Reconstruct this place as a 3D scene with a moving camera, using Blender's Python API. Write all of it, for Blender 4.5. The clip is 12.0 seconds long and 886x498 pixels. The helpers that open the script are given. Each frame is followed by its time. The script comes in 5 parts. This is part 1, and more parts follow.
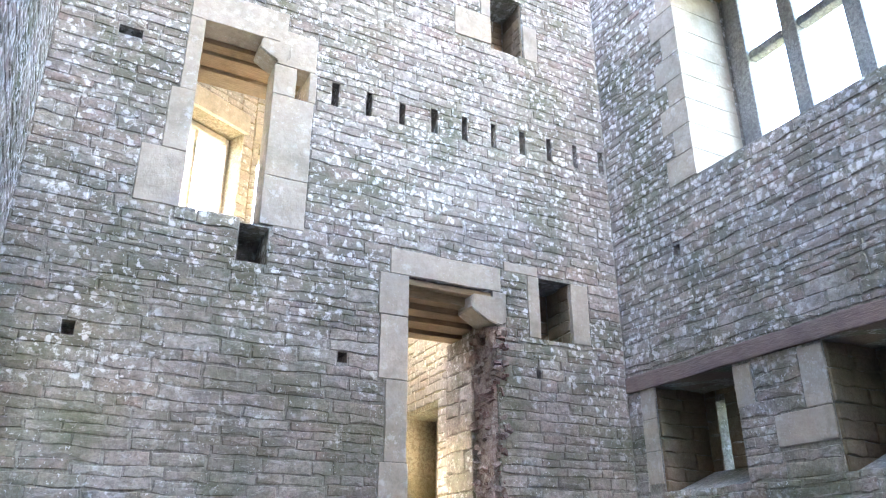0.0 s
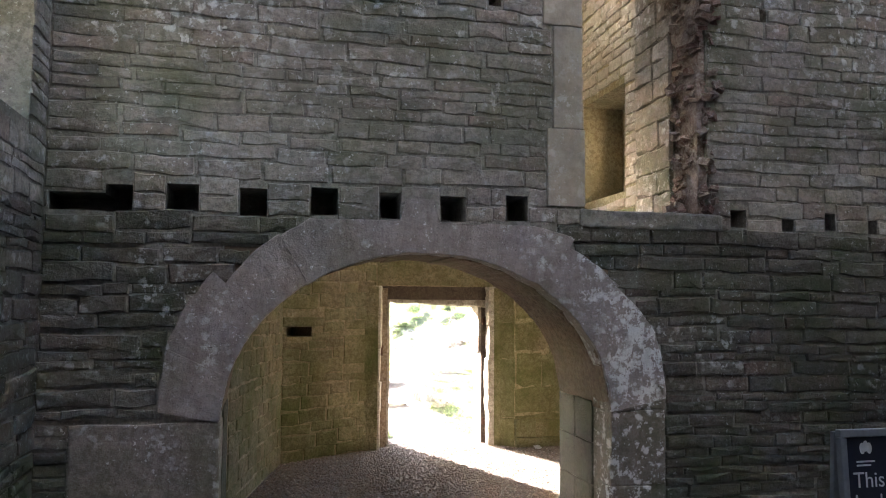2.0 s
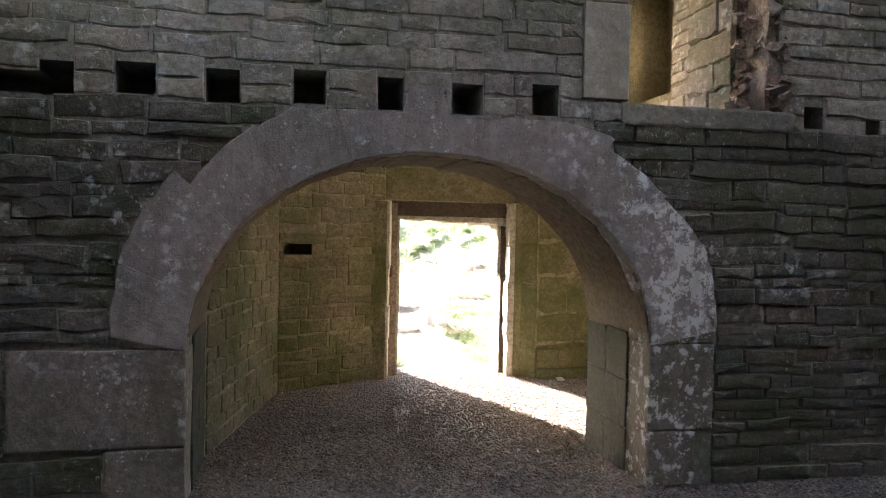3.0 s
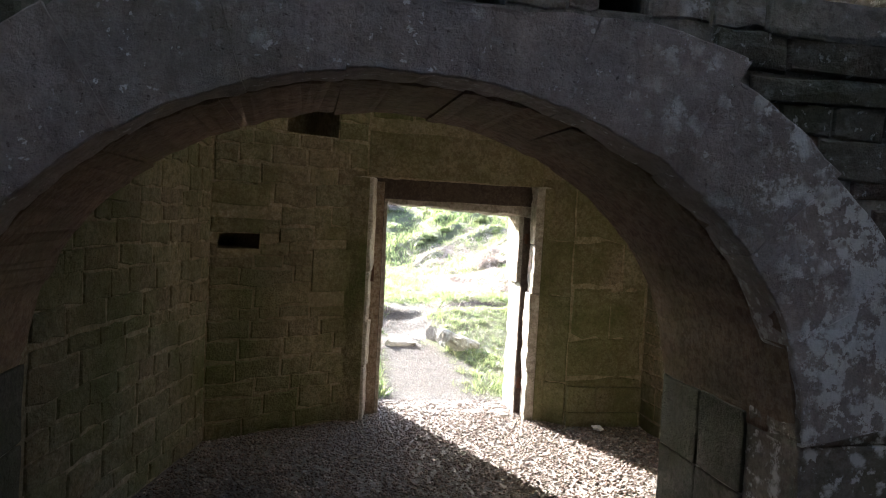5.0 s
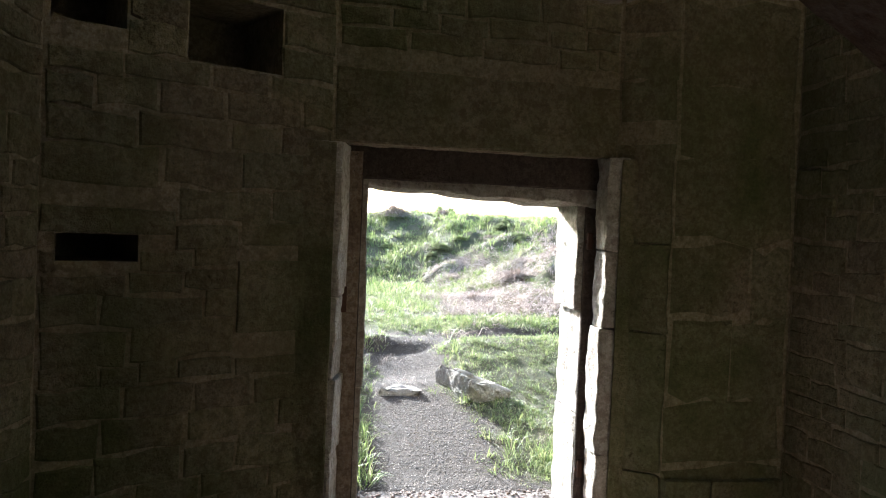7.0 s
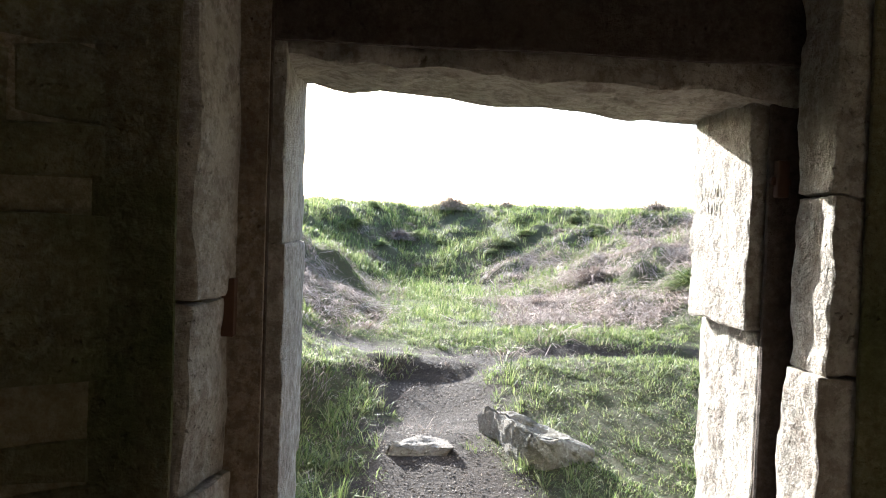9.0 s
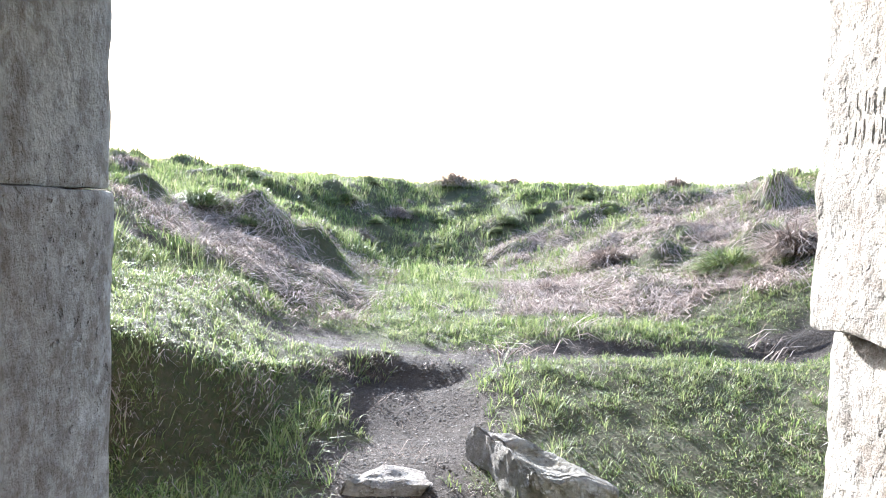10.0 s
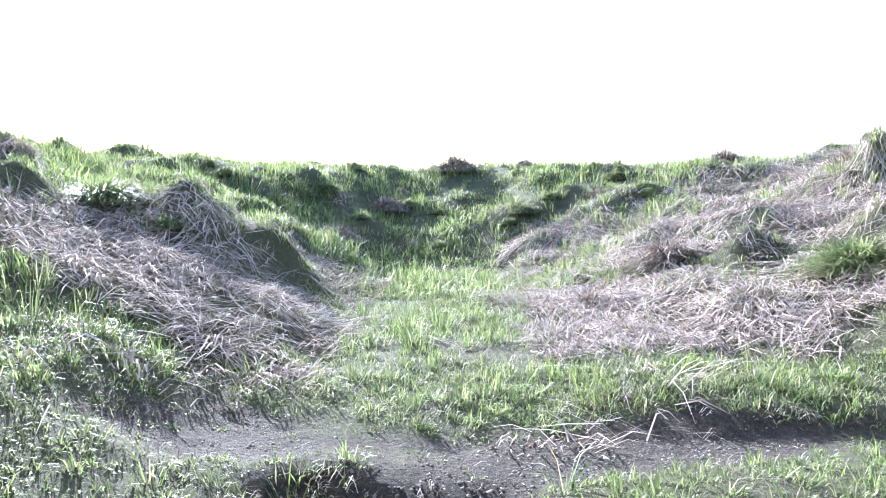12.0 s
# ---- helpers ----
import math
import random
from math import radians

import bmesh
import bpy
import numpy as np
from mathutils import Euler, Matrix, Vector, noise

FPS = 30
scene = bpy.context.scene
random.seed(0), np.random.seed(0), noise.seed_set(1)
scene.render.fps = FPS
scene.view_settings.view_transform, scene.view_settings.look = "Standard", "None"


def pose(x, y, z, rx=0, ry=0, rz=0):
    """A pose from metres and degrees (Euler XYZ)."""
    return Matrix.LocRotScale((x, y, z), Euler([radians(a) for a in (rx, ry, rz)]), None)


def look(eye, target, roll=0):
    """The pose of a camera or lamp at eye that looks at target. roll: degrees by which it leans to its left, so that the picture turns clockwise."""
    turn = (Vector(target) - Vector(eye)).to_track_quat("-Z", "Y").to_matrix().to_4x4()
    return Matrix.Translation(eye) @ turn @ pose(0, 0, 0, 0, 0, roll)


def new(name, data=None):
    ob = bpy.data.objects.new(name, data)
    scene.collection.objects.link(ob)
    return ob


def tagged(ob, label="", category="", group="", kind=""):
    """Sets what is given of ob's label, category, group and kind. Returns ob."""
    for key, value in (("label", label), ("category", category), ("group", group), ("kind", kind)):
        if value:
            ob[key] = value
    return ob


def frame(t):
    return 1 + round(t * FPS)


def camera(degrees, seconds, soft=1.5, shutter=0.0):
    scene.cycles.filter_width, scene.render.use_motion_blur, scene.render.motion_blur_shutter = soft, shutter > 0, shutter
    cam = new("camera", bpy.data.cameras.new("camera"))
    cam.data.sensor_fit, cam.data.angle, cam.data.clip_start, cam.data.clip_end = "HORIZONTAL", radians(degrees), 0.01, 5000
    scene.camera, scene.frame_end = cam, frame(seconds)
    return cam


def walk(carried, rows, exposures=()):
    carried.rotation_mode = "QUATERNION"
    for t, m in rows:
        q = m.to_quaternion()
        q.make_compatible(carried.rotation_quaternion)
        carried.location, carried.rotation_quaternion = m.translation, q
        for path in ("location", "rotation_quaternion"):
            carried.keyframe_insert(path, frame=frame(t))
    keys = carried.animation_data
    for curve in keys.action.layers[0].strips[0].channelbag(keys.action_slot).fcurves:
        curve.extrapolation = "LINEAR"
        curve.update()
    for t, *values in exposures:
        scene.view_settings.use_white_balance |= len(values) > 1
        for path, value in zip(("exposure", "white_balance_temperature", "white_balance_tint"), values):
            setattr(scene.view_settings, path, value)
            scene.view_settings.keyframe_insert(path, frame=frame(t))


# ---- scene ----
cam = camera(60.5, 12.0, soft=1.0)
PATH = [
    (0, (0.309, 1.147, 2.089), (1.161, 2.779, 2.871), -0.1),
    (0.5, (0.509, 1.424, 2.093), (1.246, 3.038, 3.015), -0.2),
    (1, (0.795, 1.812, 1.966), (1.496, 3.541, 2.686), -1.2),
    (1.5, (0.992, 2.227, 1.838), (1.524, 4.106, 2.267), -0.8),
    (1.8, (1.083, 2.484, 1.751), (1.568, 4.412, 1.964), -0.1),
    (2, (1.131, 2.657, 1.711), (1.588, 4.598, 1.856), 0.4),
    (2.5, (1.221, 3.087, 1.684), (1.651, 5.04, 1.641), 1.5),
    (3, (1.415, 3.546, 1.621), (1.818, 5.504, 1.57), 1.2),
    (3.2, (1.468, 3.722, 1.634), (1.864, 5.681, 1.56), 1.2),
    (4.8, (1.945, 5.428, 1.615), (2.283, 7.398, 1.535), 3.0),
    (5, (1.977, 5.665, 1.641), (2.337, 7.63, 1.557), 3.1),
    (5.5, (2.17, 6.192, 1.66), (2.525, 8.158, 1.564), 3.2),
    (6, (2.234, 6.802, 1.644), (2.557, 8.767, 1.457), 3.8),
    (6.5, (2.314, 7.381, 1.565), (2.647, 9.345, 1.394), 4.3),
    (7, (2.399, 7.972, 1.528), (2.72, 9.945, 1.475), 2.4),
    (7.2, (2.452, 8.189, 1.523), (2.749, 10.166, 1.471), 1.9),
    (8.8, (2.856, 9.876, 1.367), (2.972, 11.872, 1.352), 2.1),
    (9, (2.887, 10.076, 1.342), (3.023, 12.071, 1.294), 2.0),
    (9.5, (2.988, 10.54, 1.32), (3.141, 12.531, 1.209), 1.2),
    (10, (3.087, 11.047, 1.288), (3.201, 13.041, 1.189), 2.2),
    (10.5, (3.105, 11.527, 1.199), (3.187, 13.525, 1.146), 1.9),
    (11, (3.136, 12.041, 1.101), (3.229, 14.038, 1.034), 1.7),
    (11.5, (3.156, 12.543, 1.107), (3.254, 14.539, 1.013), 1.8),
    (12, (3.2, 13.08, 1.269), (3.31, 15.073, 1.147), 0.1),
]
EXPOSURES = [(0.0, 6.75, 5850, 13), (0.4, 6.4, 5850, 13), (0.9, 5.85, 6000, 13), (1.5, 5.35, 6200, 11), (2.5, 5.3, 6600, 12), (3.2, 4.9, 6600, 12), (4.8, 3.9, 6100, 10), (6.0, 3.3, 5700, 8), (7.2, 2.95, 5650, 8), (8.8, 2.5, 5850, 9), (9.6, 2.42, 5750, 11), (10.2, 2.48, 5500, 12), (12.0, 2.52, 5250, 13)]
walk(cam, [(t, look(eye, target, roll)) for t, eye, target, roll in PATH], EXPOSURES)

import itertools

# ---- world, sun ----
SUN_DIR = Vector((-0.36, 0.93, 0.41)).normalized()
world = bpy.data.worlds.new("sky")
scene.world = world
world.use_nodes = True
wn = world.node_tree
sky = wn.nodes.new("ShaderNodeTexSky")
sky.sky_type = "NISHITA"
sky.sun_disc = False
sky.sun_elevation = math.asin(SUN_DIR.z)
sky.sun_rotation = math.atan2(SUN_DIR.x, SUN_DIR.y)
sky.air_density, sky.dust_density, sky.ozone_density = 1.0, 2.0, 1.0
wn.links.new(sky.outputs[0], wn.nodes["Background"].inputs[0])
wn.nodes["Background"].inputs[1].default_value = 0.115
sun = new("sun", bpy.data.lights.new("sun", "SUN"))
sun.data.energy, sun.data.angle, sun.data.color = 5.0, radians(0.5), (1.0, 0.94, 0.85)
sun.matrix_world = look(SUN_DIR * 50, (0, 0, 0))


# ---- materials ----
class Nodes:
    """A short hand for one material's node tree."""

    def __init__(self, name, rough=0.9):
        self.mat = bpy.data.materials.new(name)
        self.mat.use_nodes = True
        self.t = self.mat.node_tree
        self.bsdf = self.t.nodes["Principled BSDF"]
        self.bsdf.inputs["Roughness"].default_value = rough
        self.bsdf.inputs["Specular IOR Level"].default_value = 0.25
        self.pos = self.t.nodes.new("ShaderNodeNewGeometry").outputs["Position"]

    def put(self, kind, **inputs):
        n = self.t.nodes.new(kind)
        for k, v in inputs.items():
            self.wire(n.inputs[k], v)
        return n

    def wire(self, socket, v):
        if isinstance(v, bpy.types.NodeSocket):
            self.t.links.new(v, socket)
        else:
            socket.default_value = v

    def noise(self, scale, detail=5, rough=0.6, stretch=None):
        vec = self.pos
        if stretch:
            m = self.put("ShaderNodeVectorMath", **{"Vector": self.pos})
            m.operation = "MULTIPLY"
            m.inputs[1].default_value = stretch
            vec = m.outputs[0]
        return self.put("ShaderNodeTexNoise", Vector=vec, Scale=scale, Detail=detail, Roughness=rough).outputs["Fac"]

    def step(self, v, lo, hi, a=0.0, b=1.0):
        n = self.put("ShaderNodeMapRange", Value=v)
        n.inputs["From Min"].default_value, n.inputs["From Max"].default_value = lo, hi
        n.inputs["To Min"].default_value, n.inputs["To Max"].default_value = a, b
        return n.outputs[0]

    def math(self, op, a, b=0.0):
        n = self.t.nodes.new("ShaderNodeMath")
        n.operation = op
        self.wire(n.inputs[0], a)
        self.wire(n.inputs[1], b)
        return n.outputs[0]

    def mix(self, fac, a, b, kind="MIX"):
        n = self.t.nodes.new("ShaderNodeMix")
        n.data_type, n.blend_type = "RGBA", kind
        self.wire(n.inputs[0], fac)
        for k, v in ((6, a), (7, b)):
            self.wire(n.inputs[k], v if isinstance(v, bpy.types.NodeSocket) else (*v, 1.0))
        return n.outputs[2]

    def ramp(self, fac, cols):
        n = self.put("ShaderNodeValToRGB", Fac=fac)
        el = n.color_ramp.elements
        while len(el) < len(cols):
            el.new(0.5)
        for k, c in enumerate(cols):
            el[k].position = k / (len(cols) - 1)
            el[k].color = (*c, 1.0)
        return n.outputs[0]

    def random(self):
        """One number for each piece, whether an object or an island."""
        a = self.put("ShaderNodeObjectInfo").outputs["Random"]
        b = self.t.nodes.new("ShaderNodeNewGeometry").outputs["Random Per Island"]
        return self.math("FRACT", self.math("ADD", a, b))

    def done(self, colour, height=None, strength=0.6, distance=0.01):
        self.wire(self.bsdf.inputs["Base Color"], colour)
        if height is not None:
            b = self.put("ShaderNodeBump", Height=height, Strength=strength, Distance=distance)
            self.t.links.new(b.outputs[0], self.bsdf.inputs["Normal"])
        return self.mat

    def z(self):
        return self.put("ShaderNodeSeparateXYZ", Vector=self.pos).outputs[2]


def stone_mat(name, cols, lichen=0.0, moss=0.0, stain=(0.05, 0.045, 0.04), grain=0.5, mosscol=(0.07, 0.09, 0.03), bump=0.7, high=False, speck=60, bias=0.0, pits=0.0, east=0.0, blotch=0.6, crusty=0.0, scuff=0.0):
    """Weathered stone: tint of each piece, blotches, pores, pale lichen specks (more of them high up), green algae."""
    n = Nodes(name, 0.92)
    tint = n.ramp(n.random(), cols)
    big, mid, fine = n.noise(0.9, 4), n.noise(7.0, 6, 0.65), n.noise(60.0, 5, 0.7)
    c = n.mix(n.step(mid, 0.35, 0.7), tint, n.mix(0.5, tint, stain))
    c = n.mix(n.step(fine, 0.3, 0.75, 0.0, grain), c, n.mix(0.5, c, (0.9, 0.88, 0.82)), "MIX")
    c = n.mix(n.step(big, 0.5, 0.75, 0.0, 0.55), c, stain)
    patch = n.noise(22.0, 6, 0.75)
    c = n.mix(n.step(patch, 0.47, 0.58, 0.0, blotch), c, n.mix(0.25, tuple(0.75 * v for v in stain), tint))
    c = n.mix(n.step(n.noise(2.6, 5, 0.7), 0.52, 0.66, 0.0, 0.5), c, n.mix(0.55, tint, (0.10, 0.085, 0.07)))
    if moss:
        c = n.mix(n.math("MULTIPLY", n.step(n.noise(1.3, 5, 0.65), 0.42, 0.68), moss), c, n.mix(n.step(fine, 0.3, 0.7), mosscol, tuple(1.8 * v for v in mosscol)))
    if lichen:
        wander = n.put("ShaderNodeTexNoise", Vector=n.pos, Scale=14.0, Detail=4, Roughness=0.7).outputs["Color"]
        ragged = n.put("ShaderNodeVectorMath", **{"Vector": wander})
        ragged.operation = "MULTIPLY_ADD"
        ragged.inputs[1].default_value = (0.11, 0.11, 0.11)
        n.wire(ragged.inputs[2], n.pos)
        v = n.put("ShaderNodeTexVoronoi", Vector=ragged.outputs[0], Scale=speck * 0.45)
        spots = n.math("MULTIPLY", n.step(v.outputs["Distance"], 0.42, 0.25), n.step(n.put("ShaderNodeSeparateXYZ", Vector=v.outputs["Color"]).outputs[0], 0.45, 0.5))
        crust = n.step(n.noise(speck * 0.5, 4, 0.7), 0.56, 0.62)
        where = n.math("ADD", n.noise(1.1, 5, 0.78), bias)
        if east:
            where = n.math("ADD", where, n.step(n.put("ShaderNodeSeparateXYZ", Vector=n.pos).outputs[0], 2.9, 3.7, 0.0, east))
        if high:
            where = n.math("ADD", where, n.step(n.z(), 2.0, 6.0, -0.14, 0.14))
        fac = n.math("MULTIPLY", n.math("MULTIPLY", n.math("MAXIMUM", spots, crust), n.step(where, 0.46, 0.6)), lichen)
        core = n.math("MULTIPLY", n.step(where, 0.60, 0.66), n.step(n.noise(speck * 0.36, 5, 0.75), 0.50, 0.53))
        fac = n.math("MAXIMUM", fac, n.math("MULTIPLY", core, crusty))
        dots = n.put("ShaderNodeTexVoronoi", Vector=ragged.outputs[0], Scale=38.0)
        lone = n.math("MULTIPLY", n.step(dots.outputs["Distance"], 0.34, 0.24), n.step(n.put("ShaderNodeSeparateXYZ", Vector=dots.outputs["Color"]).outputs[1], 0.80, 0.82))
        fac = n.math("MAXIMUM", fac, n.math("MULTIPLY", n.math("MULTIPLY", lone, n.step(n.noise(2.3, 3), 0.42, 0.56)), 0.8 * lichen))
        c = n.mix(fac, c, n.mix(n.noise(11.0), (0.70, 0.70, 0.68), (0.88, 0.87, 0.85)))
    if scuff:
        worn_edge = n.math("MULTIPLY", n.step(n.noise(6.0, 6, 0.72, (1.0, 1.0, 3.2)), 0.54, 0.60), n.step(n.noise(1.7, 3), 0.38, 0.55))
        c = n.mix(n.math("MULTIPLY", worn_edge, scuff), c, n.mix(0.35, (0.50, 0.48, 0.45), tint))
    h = n.math("ADD", n.math("ADD", n.math("MULTIPLY", mid, 0.9), n.math("MULTIPLY", patch, 0.8)), n.math("MULTIPLY", fine, 0.35))
    if pits:
        p = n.math("MULTIPLY", n.step(n.noise(55.0, 3, 0.6), 0.62, 0.70), n.step(n.noise(4.0, 3), 0.42, 0.58, 0.0, pits))
        streak = n.step(n.noise(3.0, 6, 0.75, (3.0, 3.0, 0.7)), 0.5, 0.68, 0.0, 0.8 * pits)
        c = n.mix(streak, c, stain)
        c = n.mix(p, c, tuple(0.4 * v for v in stain))
        h = n.math("SUBTRACT", h, n.math("MULTIPLY", p, 1.5))
    return n.done(c, h, bump, 0.02)


RUBBLE = [(0.25, 0.205, 0.175), (0.34, 0.285, 0.245), (0.40, 0.345, 0.30), (0.31, 0.225, 0.19), (0.36, 0.315, 0.25), (0.45, 0.40, 0.35), (0.28, 0.245, 0.195), (0.38, 0.31, 0.27)]
DAMP_SHADED = [(0.075, 0.063, 0.048), (0.125, 0.10, 0.08), (0.095, 0.087, 0.06), (0.145, 0.095, 0.075), (0.085, 0.073, 0.058), (0.175, 0.145, 0.115)]
M_RUBBLE = stone_mat("coursed_rubble", RUBBLE, lichen=0.7, moss=0.7, high=True, bias=0.03, speck=24, mosscol=(0.055, 0.066, 0.03), grain=0.3, bump=0.7, blotch=0.5, scuff=0.5)
M_MORTAR = stone_mat("old_mortar", [(0.27, 0.235, 0.205), (0.33, 0.30, 0.26)], lichen=0.5, moss=0.4, high=True, speck=24, grain=0.3)
# algae-green stone for the lower courses, darkened too for the hall's dim foot
M_DAMP_SHADED = stone_mat("shaded_algae_rubble", DAMP_SHADED, lichen=0.55, moss=0.85, bias=-0.05, speck=26, stain=(0.05, 0.045, 0.032), mosscol=(0.04, 0.052, 0.022), grain=0.25, bump=1.0, blotch=0.5, scuff=0.28)
M_DRESSED = stone_mat("dressed_sandstone", [(0.43, 0.37, 0.295), (0.46, 0.40, 0.32), (0.40, 0.355, 0.295)], lichen=0.3, moss=0.15, stain=(0.27, 0.225, 0.175), grain=0.15, bump=0.35, speck=18, blotch=0.25, pits=0.25)
M_ARCH = stone_mat("arch_sandstone", [(0.40, 0.335, 0.315), (0.44, 0.37, 0.345), (0.36, 0.30, 0.275)], lichen=0.95, moss=0.25, stain=(0.15, 0.115, 0.10), grain=0.2, bump=0.8, speck=27, bias=-0.10, pits=0.5, east=0.26, crusty=0.9, blotch=0.35)
# red-brown stone, its colours lowered for the shade under the arch
M_SOFFIT_SHADE = stone_mat("shaded_arch_soffit", [(0.16, 0.095, 0.06), (0.20, 0.12, 0.075)], moss=0.25, stain=(0.07, 0.038, 0.024), grain=0.3, bump=0.6)
OCHRE = [(0.18, 0.155, 0.07), (0.13, 0.118, 0.054), (0.21, 0.178, 0.085), (0.155, 0.112, 0.06), (0.19, 0.157, 0.078)]
M_OCHRE = stone_mat("algae_sandstone", OCHRE, moss=0.9, stain=(0.085, 0.07, 0.034), grain=0.35, mosscol=(0.052, 0.064, 0.018), bump=1.3, pits=0.4)
M_OCHREJOINT = stone_mat("ochre_mortar", [(0.20, 0.16, 0.085), (0.25, 0.20, 0.115)], moss=0.35, stain=(0.10, 0.07, 0.035), mosscol=(0.08, 0.09, 0.03))
M_BROWN = stone_mat("brown_niche_stone", [(0.20, 0.14, 0.085), (0.24, 0.17, 0.105), (0.17, 0.12, 0.075), (0.22, 0.145, 0.09)], moss=0.35, stain=(0.11, 0.075, 0.045), grain=0.2, bump=0.6, blotch=0.4)
# algae-green stone, blackened in colour for the unlit passage jambs
M_ALGAE_SHADE = stone_mat("shaded_algae_jamb", [(0.05, 0.047, 0.034), (0.08, 0.07, 0.052)], moss=0.8, mosscol=(0.03, 0.04, 0.018), stain=(0.03, 0.027, 0.02), grain=0.2, bump=1.0, pits=0.4)
# stained stone, darkened further for the unlit faces of the door rebates
M_STAIN_SHADE = stone_mat("shaded_stained_rebate", [(0.060, 0.043, 0.033), (0.085, 0.058, 0.042)], stain=(0.035, 0.024, 0.018), grain=0.15, bump=0.8, blotch=0.5, pits=0.5)
M_JAMB = stone_mat("pale_jamb_stone", [(0.40, 0.37, 0.31), (0.45, 0.41, 0.34), (0.37, 0.33, 0.28)], lichen=0.25, stain=(0.13, 0.09, 0.06), grain=0.6, bump=1.0, pits=0.55)
M_LINTEL = stone_mat("rusty_lintel", [(0.26, 0.19, 0.12), (0.31, 0.23, 0.15)], lichen=0.15, stain=(0.09, 0.05, 0.03), grain=0.5, bump=1.0, pits=0.7)
M_CORE = stone_mat("red_rubble_core", [(0.13, 0.06, 0.045), (0.20, 0.11, 0.085), (0.30, 0.23, 0.19), (0.10, 0.05, 0.038), (0.36, 0.30, 0.26)], lichen=0.2, stain=(0.09, 0.035, 0.025), bump=1.0)
M_GRAVEL = stone_mat("gravel_stones", [(0.085, 0.045, 0.032), (0.19, 0.115, 0.082), (0.26, 0.185, 0.145), (0.12, 0.068, 0.045), (0.42, 0.34, 0.295), (0.16, 0.096, 0.066)], stain=(0.07, 0.05, 0.04), bump=0.3)
M_PATHSTONE = stone_mat("path_pebbles", [(0.085, 0.07, 0.058), (0.15, 0.128, 0.108), (0.24, 0.21, 0.185)], stain=(0.12, 0.095, 0.08), bump=0.3)
M_BED = stone_mat("gravel_bed", [(0.09, 0.065, 0.05), (0.12, 0.09, 0.07)], stain=(0.05, 0.035, 0.03), bump=1.0)
M_PALE = stone_mat("pale_rubble", [(0.36, 0.325, 0.285), (0.30, 0.275, 0.245), (0.41, 0.37, 0.325), (0.34, 0.28, 0.235)], lichen=0.45, stain=(0.19, 0.165, 0.14), grain=0.25, speck=24, blotch=0.4)
M_BLOCK = stone_mat("brown_block", [(0.20, 0.16, 0.138), (0.225, 0.182, 0.157), (0.18, 0.147, 0.125)], lichen=0.8, moss=0.35, stain=(0.13, 0.10, 0.08), grain=0.4, bump=0.6, speck=24, east=0.18)
# grey lowered in colour so that the window bars read as backlit
M_TRACERY_BACKLIT = stone_mat("backlit_grey_tracery", [(0.20, 0.195, 0.19), (0.24, 0.235, 0.225)], lichen=0.2, stain=(0.11, 0.105, 0.10), bump=0.4)
M_ROCK = stone_mat("pale_step_rock", [(0.28, 0.26, 0.23), (0.32, 0.30, 0.27)], lichen=0.45, moss=0.3, pits=0.6, stain=(0.16, 0.13, 0.105), grain=0.4, bump=1.5)


def wood_mat(name, a, b, stretch):
    n = Nodes(name, 0.8)
    g = n.noise(14.0, 6, 0.65, stretch)
    c = n.mix(n.step(g, 0.3, 0.7), a, b)
    c = n.mix(n.step(n.noise(3.0), 0.5, 0.75, 0.0, 0.5), c, tuple(0.5 * v for v in a))
    return n.done(c, g, 0.6, 0.01)


M_BEAM = wood_mat("grey_brown_oak", (0.14, 0.10, 0.085), (0.25, 0.19, 0.165), (6, 0.6, 6))
M_BOARD = wood_mat("warm_oak_boards", (0.24, 0.17, 0.10), (0.36, 0.27, 0.17), (0.6, 6, 6))


def ground_mat():
    n = Nodes("turf_and_dirt", 0.95)
    at = n.t.nodes.new("ShaderNodeAttribute")
    at.attribute_name = "bare"
    fine, mid = n.noise(45.0, 6, 0.7), n.noise(6.0, 6, 0.65)
    turf = n.mix(n.step(mid, 0.35, 0.65), (0.05, 0.066, 0.025), (0.09, 0.098, 0.045))
    turf = n.mix(n.step(fine, 0.35, 0.7), turf, (0.11, 0.095, 0.06))
    far = n.mix(n.noise(0.05), (0.07, 0.12, 0.03), (0.11, 0.15, 0.045))
    turf = n.mix(n.step(n.put("ShaderNodeSeparateXYZ", Vector=n.pos).outputs[1], 26.0, 34.0), turf, far)
    dirt = n.mix(n.step(fine, 0.3, 0.7), (0.040, 0.031, 0.025), (0.098, 0.079, 0.065))
    dirt = n.mix(n.step(mid, 0.42, 0.62, 0.0, 0.75), dirt, (0.036, 0.028, 0.022))
    dirt = n.mix(n.step(n.noise(130.0, 3), 0.56, 0.68, 0.0, 0.55), dirt, (0.20, 0.18, 0.16))
    f = n.step(n.math("ADD", at.outputs["Fac"], n.step(n.noise(9.0), 0.3, 0.7, -0.3, 0.3)), 0.35, 0.65)
    return n.done(n.mix(f, turf, dirt), n.math("ADD", fine, mid), 1.0, 0.05)


